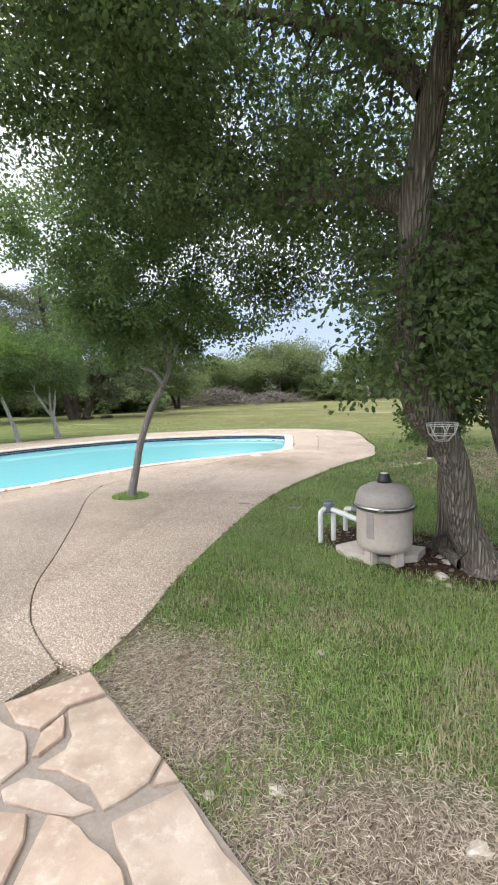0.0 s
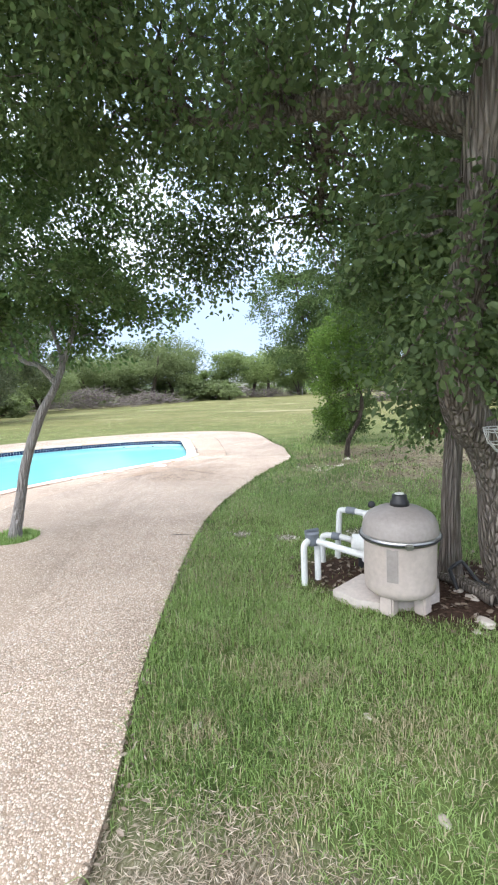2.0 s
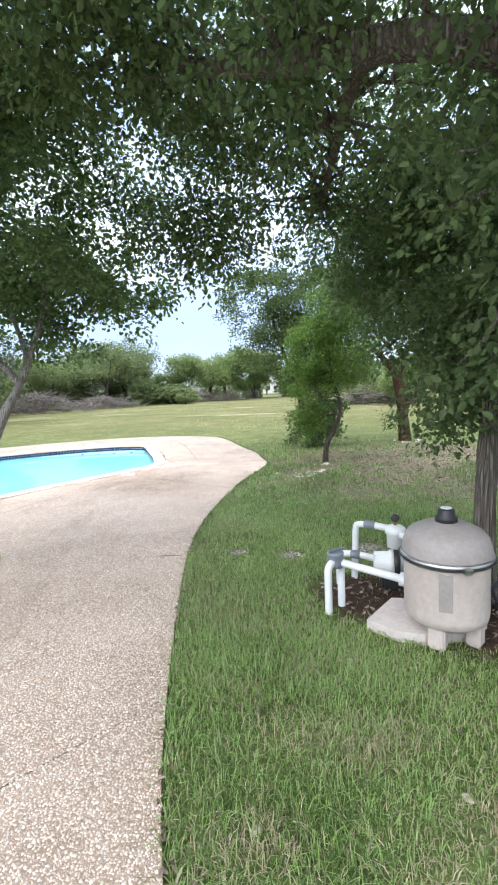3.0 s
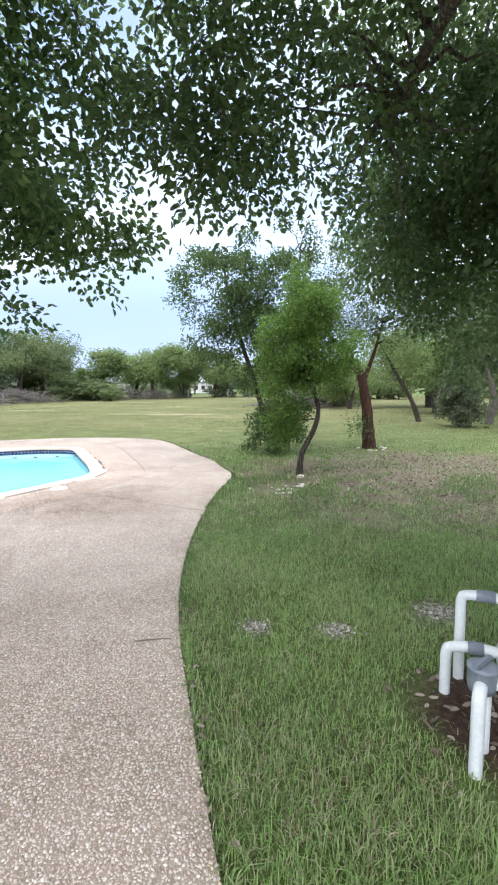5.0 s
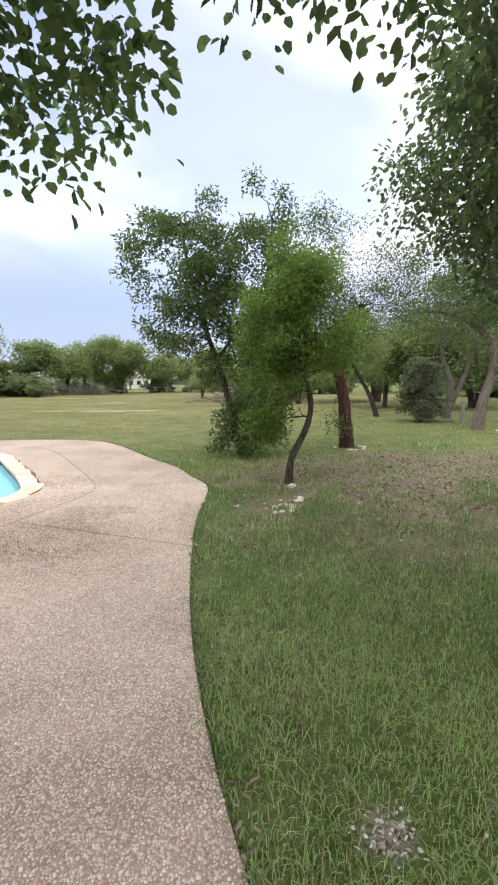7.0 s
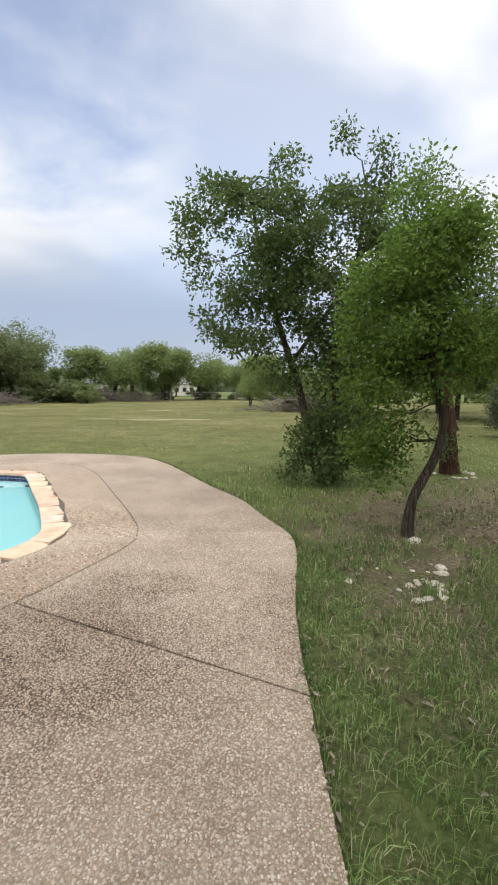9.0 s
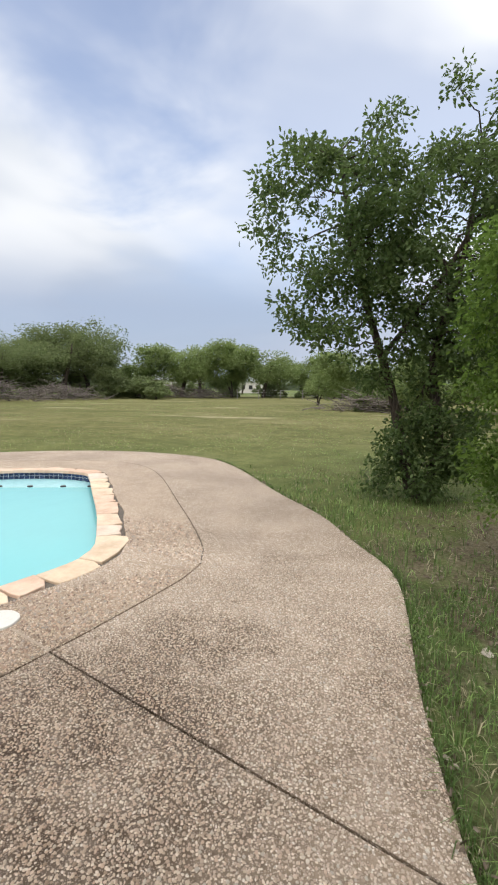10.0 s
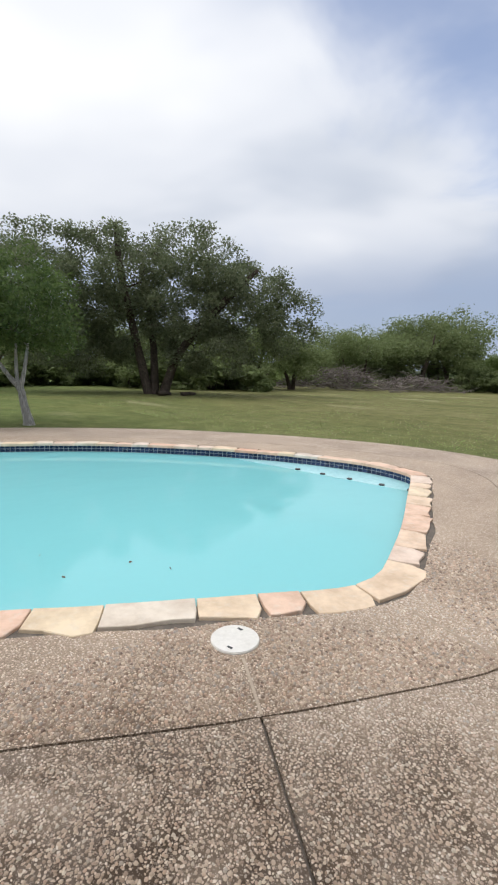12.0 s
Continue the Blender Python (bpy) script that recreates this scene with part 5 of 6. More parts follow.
# the old grey stump-like trunk behind the filter
make_tree("grey_tree", "grey weathered tree trunk standing behind the pool filter", "tree", (2.06, 3.42, -0.04),
          [[(1.99, 3.42, -0.08, 0.11), (1.99, 3.42, 0.3, 0.078), (2.00, 3.42, 0.9, 0.072), (2.08, 3.5, 1.6, 0.07), (2.3, 3.7, 2.6, 0.06), (2.5, 3.9, 3.6, 0.03)]],
          [((2.0, 3.5, 1.45), (0.3, 0.28, 0.3)), ((2.3, 3.75, 2.1), (0.55, 0.5, 0.55)), ((2.75, 3.6, 1.7), (0.5, 0.45, 0.5)), ((2.6, 3.9, 3.2), (0.8, 0.7, 0.7))],
          90, 12000, (0.05, 0.031), OAK_LEAF, OAK_BARK, 61, 0.22, 0.008, 0.3)
t = Tubes()
t.add([Vector(q) for q in [(2.26, 2.86, 0.02), (2.12, 3.0, 0.035), (2.0, 3.13, 0.03), (1.86, 3.28, 0.0)]], [0.075, 0.05, 0.04, 0.025], 10, 0.1, rng)
part("root", t.mesh("root", OAK_BARK), None, thing("surface_root", (0, 0, 0), "exposed grey oak root beside the filter", "root"))

# ---- wire basket on the oak ----
basket = thing("wire_basket", (2.175, 2.335, 1.15), "round pale wire hanging basket fixed to the oak", "basket")
for r, z in ((0.115, 0.13), (0.113, 0.115), (0.09, 0.045), (0.05, 0.0)):
    t = Tubes()
    t.add([Vector((r * math.cos(a * 0.35), r * math.sin(a * 0.35), z)) for a in range(19)], [0.0035] * 19, 5)
    part("ring", t.mesh("ring", WIRE), None, basket)
for k in range(14):
    a = k * 2 * math.pi / 14
    s = 0.35 * (1 if k % 2 else -1)
    t = Tubes()
    t.add([Vector((0.115 * math.cos(a), 0.115 * math.sin(a), 0.13)), Vector((0.098 * math.cos(a + s * 0.6), 0.098 * math.sin(a + s * 0.6), 0.06)), Vector((0.05 * math.cos(a + s), 0.05 * math.sin(a + s), 0.0))], [0.003] * 3, 5)
    part("wire", t.mesh("wire", WIRE), None, basket)


# dead leaves adrift on the pool
for k, (x, y) in enumerate([(-4.56, 8.2), (-4.85, 7.99), (-4.87, 7.47), (-5.39, 7.43)]):
    a = k * 1.9
    pos = np.array([[0.0, 0.0, 0.0]])
    part("blade", leaf_mesh("blade", pos, np.array([[math.cos(a) * 9, math.sin(a) * 9, 0.0]]), 0.036, 0.018, LITTER, 300 + k, 0.1, True), None, thing("floating_leaf", (x, y, -0.142), "brown dead leaf floating on the pool", "leaf", "leaves adrift on the pool"))

# ---- stones ----
def rock(place, size, seed, material=ROCK, label="pale chalky limestone rock lying on the ground", group="loose rocks"):
    rr = random.Random(seed)
    bm = bmesh.new()
    bmesh.ops.create_icosphere(bm, subdivisions=2, radius=1.0)
    for v in bm.verts:
        k = 1 + 0.55 * noise.noise(v.co * 1.3 + Vector((seed * 3.1, 0, 0)))
        v.co = Vector((v.co.x * k * size, v.co.y * k * size * rr.uniform(0.68, 0.72), max(v.co.z, -0.4) * k * size * 0.36))
    bmesh.ops.rotate(bm, verts=bm.verts, matrix=Matrix.Rotation(rr.uniform(0, 6.28), 3, "Z"))
    me = bpy.data.meshes.new("rock")
    bm.to_mesh(me)
    bm.free()
    me.materials.append(material)
    ob = new("rock", me)
    ob.location = (*place, -0.035 + size * 0.12)
    return tagged(ob, label, "rock", group)


rr = random.Random(9)
for i in range(30):
    rock((0.22 + rr.gauss(0, 0.26), 8.15 + rr.gauss(0, 0.30)), 0.016 + 0.05 * rr.random() ** 1.6, i)
for i in range(9):
    a = rr.uniform(0, 6.28)
    rock((2.40 + 0.42 * math.cos(a) + rr.gauss(0, 0.12), 12.75 + 0.35 * math.sin(a)), rr.uniform(0.04, 0.09), 30 + i)
for i, (x, y, s) in enumerate([(2.13, 2.60, 0.075), (2.02, 3.08, 0.05), (2.1, 2.97, 0.055), (2.22, 2.45, 0.04), (2.06, 2.48, 0.035), (0.48, 9.12, 0.08), (2.04, 0.09, 0.04), (2.75, 0.26, 0.048), (1.83, -0.07, 0.028), (0.69, 1.27, 0.028), (1.46, 1.54, 0.024), (1.77, 1.07, 0.028), (7.9, 15.2, 0.12), (8.2, 15.0, 0.15), (7.7, 15.5, 0.09), (8.4, 15.4, 0.12)]):
    rock((x, y), s, 60 + i)

# a dead twig lying on the deck
t = Tubes()
t.add([Vector(q) for q in [(-0.80, 3.755, 0.006), (-0.74, 3.765, 0.010), (-0.66, 3.785, 0.008), (-0.58, 3.80, 0.006)]], [0.003, 0.005, 0.004, 0.002], 6)
part("stick", t.mesh("stick", TWIG), None, thing("twig", (0, 0, 0), "dead grey twig lying on the deck edge", "twig"))

# ---- right-hand grove past the lawn ----
make_tree("evergreen_shrub", "dense dark green rounded evergreen shrub", "shrub", (6.95, 18.9, -0.04),
          [[(6.95, 18.9, -0.05, 0.06), (6.95, 18.9, 0.8, 0.045), (6.95, 18.9, 1.9, 0.02)]],
          [((6.95, 18.9, 0.85), (0.85, 0.8, 0.85)), ((6.95, 18.9, 1.6), (0.6, 0.6, 0.75))], 130, 9000, (0.10, 0.055), DARK_LEAF, DARK_BARK, 81, 0.22, 0.008, 0.1)
make_tree("grove_tree", "grey leaning tree with spreading half-bare limbs", "tree", (7.45, 16.1, -0.04),
          [[(7.4, 16.1, -0.05, 0.22), (7.55, 16.1, 0.8, 0.15), (7.85, 16.1, 2.2, 0.12), (7.2, 16.2, 3.1, 0.08), (6.0, 16.2, 3.5, 0.05), (4.6, 16.3, 3.3, 0.02)],
           [(7.8, 16.1, 2.0, 0.09), (8.6, 16.2, 3.4, 0.06), (9.4, 16.3, 4.6, 0.03)]],
          [((6.3, 16.3, 3.6), (1.7, 1.3, 0.8)), ((8.6, 16.3, 3.9), (1.8, 1.4, 1.1)), ((7.4, 16.2, 4.8), (1.8, 1.4, 0.8))], 150, 12000, (0.082, 0.045), LEAN_LEAF, OAK_BARK, 82, 0.32, 0.010, 0.2)
make_tree("grove_tree", "thin leaning grove tree with sparse crown", "tree", (6.2, 21.6, -0.04),
          [[(6.25, 21.6, -0.05, 0.12), (5.9, 21.6, 0.9, 0.09), (5.3, 21.6, 1.9, 0.07), (4.6, 21.7, 3.2, 0.03)]],
          [((5.0, 21.6, 2.9), (1.6, 1.2, 1.0)), ((5.9, 21.6, 3.3), (1.3, 1.2, 0.9))], 90, 8000, (0.085, 0.05), FAR_LEAF_GREEN, DARK_BARK, 83, 0.32, 0.010, 0.2)
make_tree("grove_tree", "twin-trunked grey tree in the grove", "tree", (8.6, 20.2, -0.04),
          [[(8.6, 20.2, -0.05, 0.17), (8.7, 20.2, 1.2, 0.13), (8.3, 20.2, 2.4, 0.09), (8.0, 20.2, 4.0, 0.04)],
           [(8.75, 20.2, 0.5, 0.10), (9.3, 20.2, 1.8, 0.08), (9.9, 20.2, 3.6, 0.04)]],
          [((8.2, 20.2, 4.0), (1.7, 1.4, 1.1)), ((9.8, 20.2, 3.6), (1.5, 1.3, 1.0)), ((9.2, 20.3, 4.9), (1.6, 1.4, 0.9))], 130, 11000, (0.085, 0.05), FAR_LEAF, OAK_BARK, 84, 0.34, 0.012, 0.2)
# two pale-stemmed trees beyond the far end of the pool
make_tree("pale_tree", "pale-trunked forked tree with fresh green crown", "tree", (-13.65, 9.21, -0.04),
          [[(-13.65, 9.21, -0.06, 0.15), (-13.66, 9.17, 0.2, 0.105), (-13.68, 9.10, 0.55, 0.09), (-13.68, 9.05, 0.85, 0.085), (-13.73, 8.81, 1.17, 0.055), (-13.7, 8.4, 1.8, 0.03)],
           [(-13.68, 9.05, 0.82, 0.06), (-13.66, 9.12, 1.15, 0.052), (-13.66, 9.19, 1.52, 0.042), (-13.7, 9.35, 2.5, 0.02)],
           [(-13.69, 9.02, 0.88, 0.05), (-13.69, 8.98, 1.3, 0.042), (-13.65, 9.0, 2.2, 0.02)]],
          [((-13.8, 8.6, 3.0), (1.7, 1.9, 1.2)), ((-13.6, 9.6, 2.6), (1.2, 1.1, 0.8)), ((-14.2, 7.6, 2.6), (1.4, 1.4, 0.9))], 190, 26000, (0.075, 0.045), LEAN_LEAF, WHITE_BARK, 91, 0.30, 0.010, 0.2)
make_tree("pale_tree", "slim pale-trunked leaning tree with leafy crown", "tree", (-13.70, 7.65, -0.04),
          [[(-13.7, 7.65, -0.06, 0.10), (-13.75, 7.5, 0.6, 0.075), (-13.8, 7.3, 1.3, 0.06), (-13.8, 7.0, 2.2, 0.04), (-13.8, 6.8, 3.0, 0.02)]],
          [((-13.9, 6.6, 3.1), (1.7, 1.7, 1.3)), ((-14.6, 5.8, 2.6), (1.4, 1.4, 1.0))], 130, 12000, (0.085, 0.05), BRIGHT_LEAF, WHITE_BARK, 92, 0.30, 0.010, 0.2)


# ---- brush piles, fence, far buildings, distant woods ----
def brush_pile(place, length, depth, height, sticks, seed, turn=0.0):
    rr = random.Random(seed)
    root = thing("brush_pile", (*place, -0.03), "tangled pile of dry grey cut branches", "brush pile", "brush piles by the field")
    t = Tubes()
    for i in range(sticks):
        x, y = rr.gauss(0, length * 0.26), rr.gauss(0, depth * 0.26)
        z = rr.uniform(0.02, 1.0) * height * math.exp(-(x / (length * 0.5)) ** 2)
        a, e, ln = rr.uniform(0, 6.28), rr.uniform(-0.35, 0.55), rr.uniform(0.6, 2.0)
        d = Vector((math.cos(a) * math.cos(e), math.sin(a) * math.cos(e), math.sin(e)))
        p = Vector((x, y, max(z, 0.05)))
        q = p + d * ln
        q.z = max(q.z, 0.03)
        mid = p.lerp(q, 0.5) + Vector((rr.uniform(-0.1, 0.1), rr.uniform(-0.1, 0.1), rr.uniform(0, 0.15)))
        r = rr.uniform(0.012, 0.04)
        t.add([p, mid, q], [r, r * 0.8, r * 0.4], 4)
    tagged(part("tangle", t.mesh("tangle", TWIG), None, root), kind="stuff")
    root.rotation_euler = (0, 0, turn)
    return root


brush_pile((-31.5, 41.0), 11.0, 4.0, 2.0, 700, 1, 0.6)
brush_pile((-28.6, 49.5), 8.0, 3.5, 1.5, 450, 2, 0.4)
brush_pile((-22.6, 66.0), 6.0, 3.0, 1.7, 380, 3, 0.2)
brush_pile((-17.0, 66.0), 5.0, 3.0, 1.2, 260, 4, 0.0)
brush_pile((2.2, 37.0), 6.0, 3.0, 1.0, 300, 5, 0.1)


def shrub_kind(seed, mat, h, sp):
    return far_tree("field_shrub", "low scrubby bush under the trees", h, sp, seed, mat, DARK_BARK, 1800, 0.25, -0.05, 3)


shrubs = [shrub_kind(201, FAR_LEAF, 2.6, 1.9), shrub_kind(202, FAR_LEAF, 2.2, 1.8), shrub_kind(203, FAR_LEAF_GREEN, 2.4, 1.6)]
for ob in shrubs:
    tagged(ob, "", "bush", "bushes under the trees")
more = []
rg = random.Random(77)
for d0, d1, dist, step, s in ((20, 50, 56, 3.6, 0.95), (50, 104, 38, 3.0, 1.35), (-4, 28, 72, 2.4, 1.0), (-30, -4, 56, 4.0, 1.0), (-64, -30, 44, 5.0, 1.2), (22, 48, 63, 4.0, 1.5), (52, 104, 43, 4.6, 1.5)):
    d = d0
    while d < d1:
        more.append((bearing(d + rg.uniform(-1, 1), dist * rg.uniform(0.93, 1.07)), s * rg.uniform(0.7, 1.25), rg.randrange(3 if d0 < 40 else 2)))
        d += step
more += [((2.2, 37.5), 0.9, 0), ((4.6, 38.5), 1.2, 2)]
done_kinds = set()
for (x, y), s, k in more:
    m = Matrix.Translation((x, y, -0.05)) @ Matrix.Rotation(rg.uniform(0, 6.28), 4, "Z") @ Matrix.Diagonal((s * rg.uniform(1.0, 1.4), s * rg.uniform(1.0, 1.4), s, 1))
    if k not in done_kinds:
        done_kinds.add(k)
        shrubs[k].matrix_basis = m
    else:
        copy_thing(shrubs[k], m)

fence = thing("field_fence", (0, 0, 0), "low wire fence on thin posts across the field", "fence")
fence_line = [Vector((-30.0 + i * 2.9, 66.5 - 0.12 * i, 0)) for i in range(14)]
for p in fence_line:
    part("post", disc(0.045, -0.1, 1.25, 8, 0, p), GREYWOOD, fence)
for z in (0.5, 0.85, 1.15):
    t = Tubes()
    t.add([p + Vector((0, 0, z)) for p in fence_line], [0.007] * len(fence_line), 4)
    part("wire", t.mesh("wire", STEEL), None, fence)
for i, (x, y, a) in enumerate(((-25.1, 18.9, 0.3), (-24.8, 20.3, 0.1))):
    t = Tubes()
    d = Vector((-math.sin(a), math.cos(a), 0))
    t.add([d * -0.5 + Vector((0, 0, 0.07)), d * -0.2 + Vector((0, 0, 0.09)), d * 0.2 + Vector((0, 0, 0.085)), d * 0.5 + Vector((0, 0, 0.07))], [0.10, 0.12, 0.12, 0.09], 9, 0.1, rg)
    part("wood", t.mesh("wood", DARK_BARK), None, thing("log", (x, y, 0), "short dark log lying under the great oak", "log", "logs under the oak"))
part("post", disc(0.07, -0.1, 0.75, 8, 0.01), GREYWOOD, thing("fence_post", (8.0, 18.0, 0), "short weathered wooden post in the grass", "post"))


def shed(place, w, d, h, turn):
    root = thing("far_house", (*place, 0), "low pale building with white metal roof far off", "house")
    bm = bmesh.new()
    bmesh.ops.create_cube(bm, size=1.0, matrix=Matrix.Translation((0, 0, h / 2)) @ Matrix.Diagonal((w, d, h, 1)))
    part("wall", bm, WALL, root)
    v = [(-w * 0.53, -d * 0.56, h), (w * 0.53, -d * 0.56, h), (w * 0.53, d * 0.56, h), (-w * 0.53, d * 0.56, h), (-w * 0.53, 0, h * 1.5), (w * 0.53, 0, h * 1.5)]
    part("roof", mesh_from("roof", v, [(0, 1, 5, 4), (2, 3, 4, 5), (0, 4, 3), (1, 2, 5), (3, 2, 1, 0)], ROOF), None, root, "white metal gable roof")
    for i in range(4):
        x = (i - 1.5) * w * 0.22
        part("window", mesh_from("window", [(x - 0.5, -d / 2 - 0.03, 1.0), (x + 0.5, -d / 2 - 0.03, 1.0), (x + 0.5, -d / 2 - 0.03, 2.1), (x - 0.5, -d / 2 - 0.03, 2.1)], [(0, 1, 2, 3)], BLACK), None, root)
    root.rotation_euler = (0, 0, turn)


shed((-44.0, 128.0), 20.0, 8.0, 3.4, 0.3)
shed((-20.0, 132.0), 9.0, 7.0, 3.2, 0.1)

# wooded skyline all round, far off
v, f = [], []
N = 260
for i in range(N):
    a = 2 * math.pi * i / N
    r = 330 + 30 * noise.noise(Vector((math.cos(a) * 3, math.sin(a) * 3, 0)))
    h = 7.0 + 4.5 * noise.noise(Vector((math.cos(a) * 14, math.sin(a) * 14, 2))) + 2.0 * noise.noise(Vector((math.cos(a) * 60, math.sin(a) * 60, 5)))
    for q, z in ((0, -1), (0, h * 0.6), (6, h), (30, h * 0.7)):
        v.append((math.cos(a) * (r + q), math.sin(a) * (r + q), z))
for i in range(N):
    j = (i + 1) % N
    for k in range(3):
        f.append((i * 4 + k, j * 4 + k, j * 4 + k + 1, i * 4 + k + 1))
tagged(new("backdrop", mesh_from("backdrop", v, f, FAR_WOOD, False)), "hazy low wooded skyline", "woods", kind="structure")

# ---- grass, thatch and fallen leaves ----
def inside(px, py, loop):
    res = np.zeros(len(px), bool)
    xs, ys = np.array([v.x for v in loop]), np.array([v.y for v in loop])
    x2, y2 = np.roll(xs, -1), np.roll(ys, -1)
    for a, b, c, d in zip(xs, ys, x2, y2):
        hit = ((b > py) != (d > py))
        with np.errstate(divide="ignore", invalid="ignore"):
            res ^= hit & (px < (c - a) * (py - b) / (d - b + 1e-12) + a)
    return res


deck_outline = edge + [Vector((-1.5, -4.2, 0)), Vector((-0.63, -2.6, 0)), Vector((0.27, -1.05, 0)), Vector((0.60, -0.27, 0))]


def open_ground(x, y):
    return ~inside(x, y, deck_outline) & ~inside(x, y, patio_edge)


def patchy(x, y, scale, seed):
    return np.array([noise.noise(Vector((a * scale + seed, b * scale, seed * 0.37))) for a, b in zip(x, y)])


def grass_mesh(name, x, y, z0, height, width, material, rs, lean=0.45):
    """Bent blades of three triangles each."""
    n = len(x)
    a = rs.uniform(0, 2 * np.pi, n)
    h = height * rs.uniform(0.55, 1.3, n)
    k = np.abs(rs.normal(0, lean, n)) * h
    dx, dy = np.cos(a), np.sin(a)
    w = width * rs.uniform(0.7, 1.3, n) * 0.5
    sx, sy = -dy * w, dx * w
    b = rs.uniform(0, 2 * np.pi, n)
    P = np.zeros((n, 5, 3), np.float32)
    P[:, 0] = np.stack([x - sx, y - sy, np.full(n, z0)], 1)
    P[:, 1] = np.stack([x + sx, y + sy, np.full(n, z0)], 1)
    P[:, 2] = np.stack([x + sx * 0.8 + dx * k * 0.35, y + sy * 0.8 + dy * k * 0.35, z0 + h * 0.6], 1)
    P[:, 3] = np.stack([x - sx * 0.8 + dx * k * 0.35, y - sy * 0.8 + dy * k * 0.35, z0 + h * 0.6], 1)
    P[:, 4] = np.stack([x + dx * k, y + dy * k, z0 + np.maximum(h - k * 0.35, 0.01)], 1)
    i = np.arange(n) * 5
    tri = np.stack([i, i + 1, i + 2, i, i + 2, i + 3, i + 3, i + 2, i + 4], 1).reshape(-1).astype(np.int32)
    me = bpy.data.meshes.new(name)
    me.vertices.add(n * 5)
    me.vertices.foreach_set("co", P.reshape(-1))
    me.loops.add(n * 9)
    me.loops.foreach_set("vertex_index", tri)
    me.polygons.add(n * 3)
    me.polygons.foreach_set("loop_start", (np.arange(n * 3) * 3).astype(np.int32))
    me.update(calc_edges=True)
    me.materials.append(material)
    return me


rs = np.random.RandomState(4)


def dryness(x, y):
    """1 in the dry thatch beside the patio and the mulch round the filter."""
    d1 = np.hypot((x - 1.15) * 0.7, y - 0.22)
    d2 = np.hypot((x - 2.9) * 0.7, (y + 0.1) * 1.3)
    wob = 0.22 * patchy(x, y, 2.4, 3.0)
    a = np.clip(1 - (np.minimum(d1 - 0.38, d2 - 0.58) + wob) / 0.35, 0, 1)
    return a


def mulch(x, y):
    wob = 0.2 * patchy(x, y, 2.0, 8.0)
    a = np.clip(1 - (np.hypot((x - 2.15) * 0.75, y - 3.15) - 0.52 + wob) / 0.3, 0, 1)
    b = np.clip(1 - (np.hypot(x - 1.12, y - 3.25) - 0.33 + wob) / 0.2, 0, 1)
    return np.maximum(a, b)


def litter_zone(x, y):
    return np.clip(1 - (np.hypot((x - 3.6) * 0.75, y - 8.9) - 1.8 + 1.3 * patchy(x, y, 0.9, 5.0)) / 1.8, 0, 1)


batches = []
for x0, x1, y0, y1, dens in ((-0.9, 5.2, -1.0, 3.2, 7600), (-1.2, 5.2, 3.2, 6.0, 6200), (-1.4, 6.0, 6.0, 9.0, 3600), (-3.0, 8.0, 9.0, 14.0, 800)):
    n = int((x1 - x0) * (y1 - y0) * dens)
    x, y = rs.uniform(x0, x1, n), rs.uniform(y0, y1, n)
    ok = open_ground(x, y)
    batches.append((x[ok], y[ok]))
x, y = np.concatenate([b[0] for b in batches]), np.concatenate([b[1] for b in batches])
thin = np.clip((x - 3.2 - 0.25 * np.maximum(y - 4.5, 0)) / 2.0, 0, 1) + 0.92 * dryness(x, y) + 0.98 * mulch(x, y) + 0.60 * litter_zone(x, y) + np.clip((y - 9.5) / 4.5, 0, 1) + 0.55 * np.clip(patchy(x, y, 1.7, 1.0) * 2.2 - 0.15, 0, 1) + 0.45 * np.clip(patchy(x, y, 2.9, 15.0) * 2.5, 0, 1) * np.clip((y - 5.2) / 1.2, 0, 1) + 0.14 * np.clip(1.6 - np.hypot(x - 0.5, (y - 7.8) * 0.8) / 1.8, 0, 1)
for cx, cy, r in ((-0.08, 4.02, 0.10), (0.45, 4.0, 0.11), (1.15, 4.25, 0.18)):
    thin += np.clip(1.6 - np.hypot(x - cx, y - cy) / r, 0, 1.0) * 0.99
keep = rs.uniform(0, 1, len(x)) > thin
x, y = x[keep], y[keep]
tall = 0.056 + 0.045 * np.clip(patchy(x, y, 0.8, 6.0) + 0.2, 0, 1) + 0.025 * np.clip(y - 5.0, 0, 1)
dist = np.clip((y - 6) / 8, 0, 1)
split = rs.uniform(0, 1, len(x)) < (0.18 + 0.24 * np.clip(patchy(x, y, 1.1, 2.0) * 2, 0, 1) + 0.5 * np.clip(patchy(x, y, 2.6, 12.0) * 2, 0, 1) * np.clip((2.8 - y) / 1.2, 0, 1))
# shade on the lawn past y 5.5 is put in as more dark blades
lush_shaded = ~split & (rs.uniform(0, 1, len(x)) < 0.12 + 0.62 * np.clip((y - 5.5) / 1.5, 0, 1) + 0.5 * np.clip(patchy(x, y, 0.7, 4.0), -0.2, 0.5))
for nm, sel, m, lab, hh in (("grass", ~split & ~lush_shaded, GRASS, "mown green lawn grass", 0.9), ("lush_grass", lush_shaded, LUSH_SHADED, "deeper green lawn grass in patches, with painted shade farther out", 1.05), ("dry_grass", split, STRAW, "scattered dead straw blades in the lawn", 0.75)):
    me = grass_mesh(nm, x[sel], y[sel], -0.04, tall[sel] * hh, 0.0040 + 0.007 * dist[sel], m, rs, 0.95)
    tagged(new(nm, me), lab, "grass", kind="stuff")

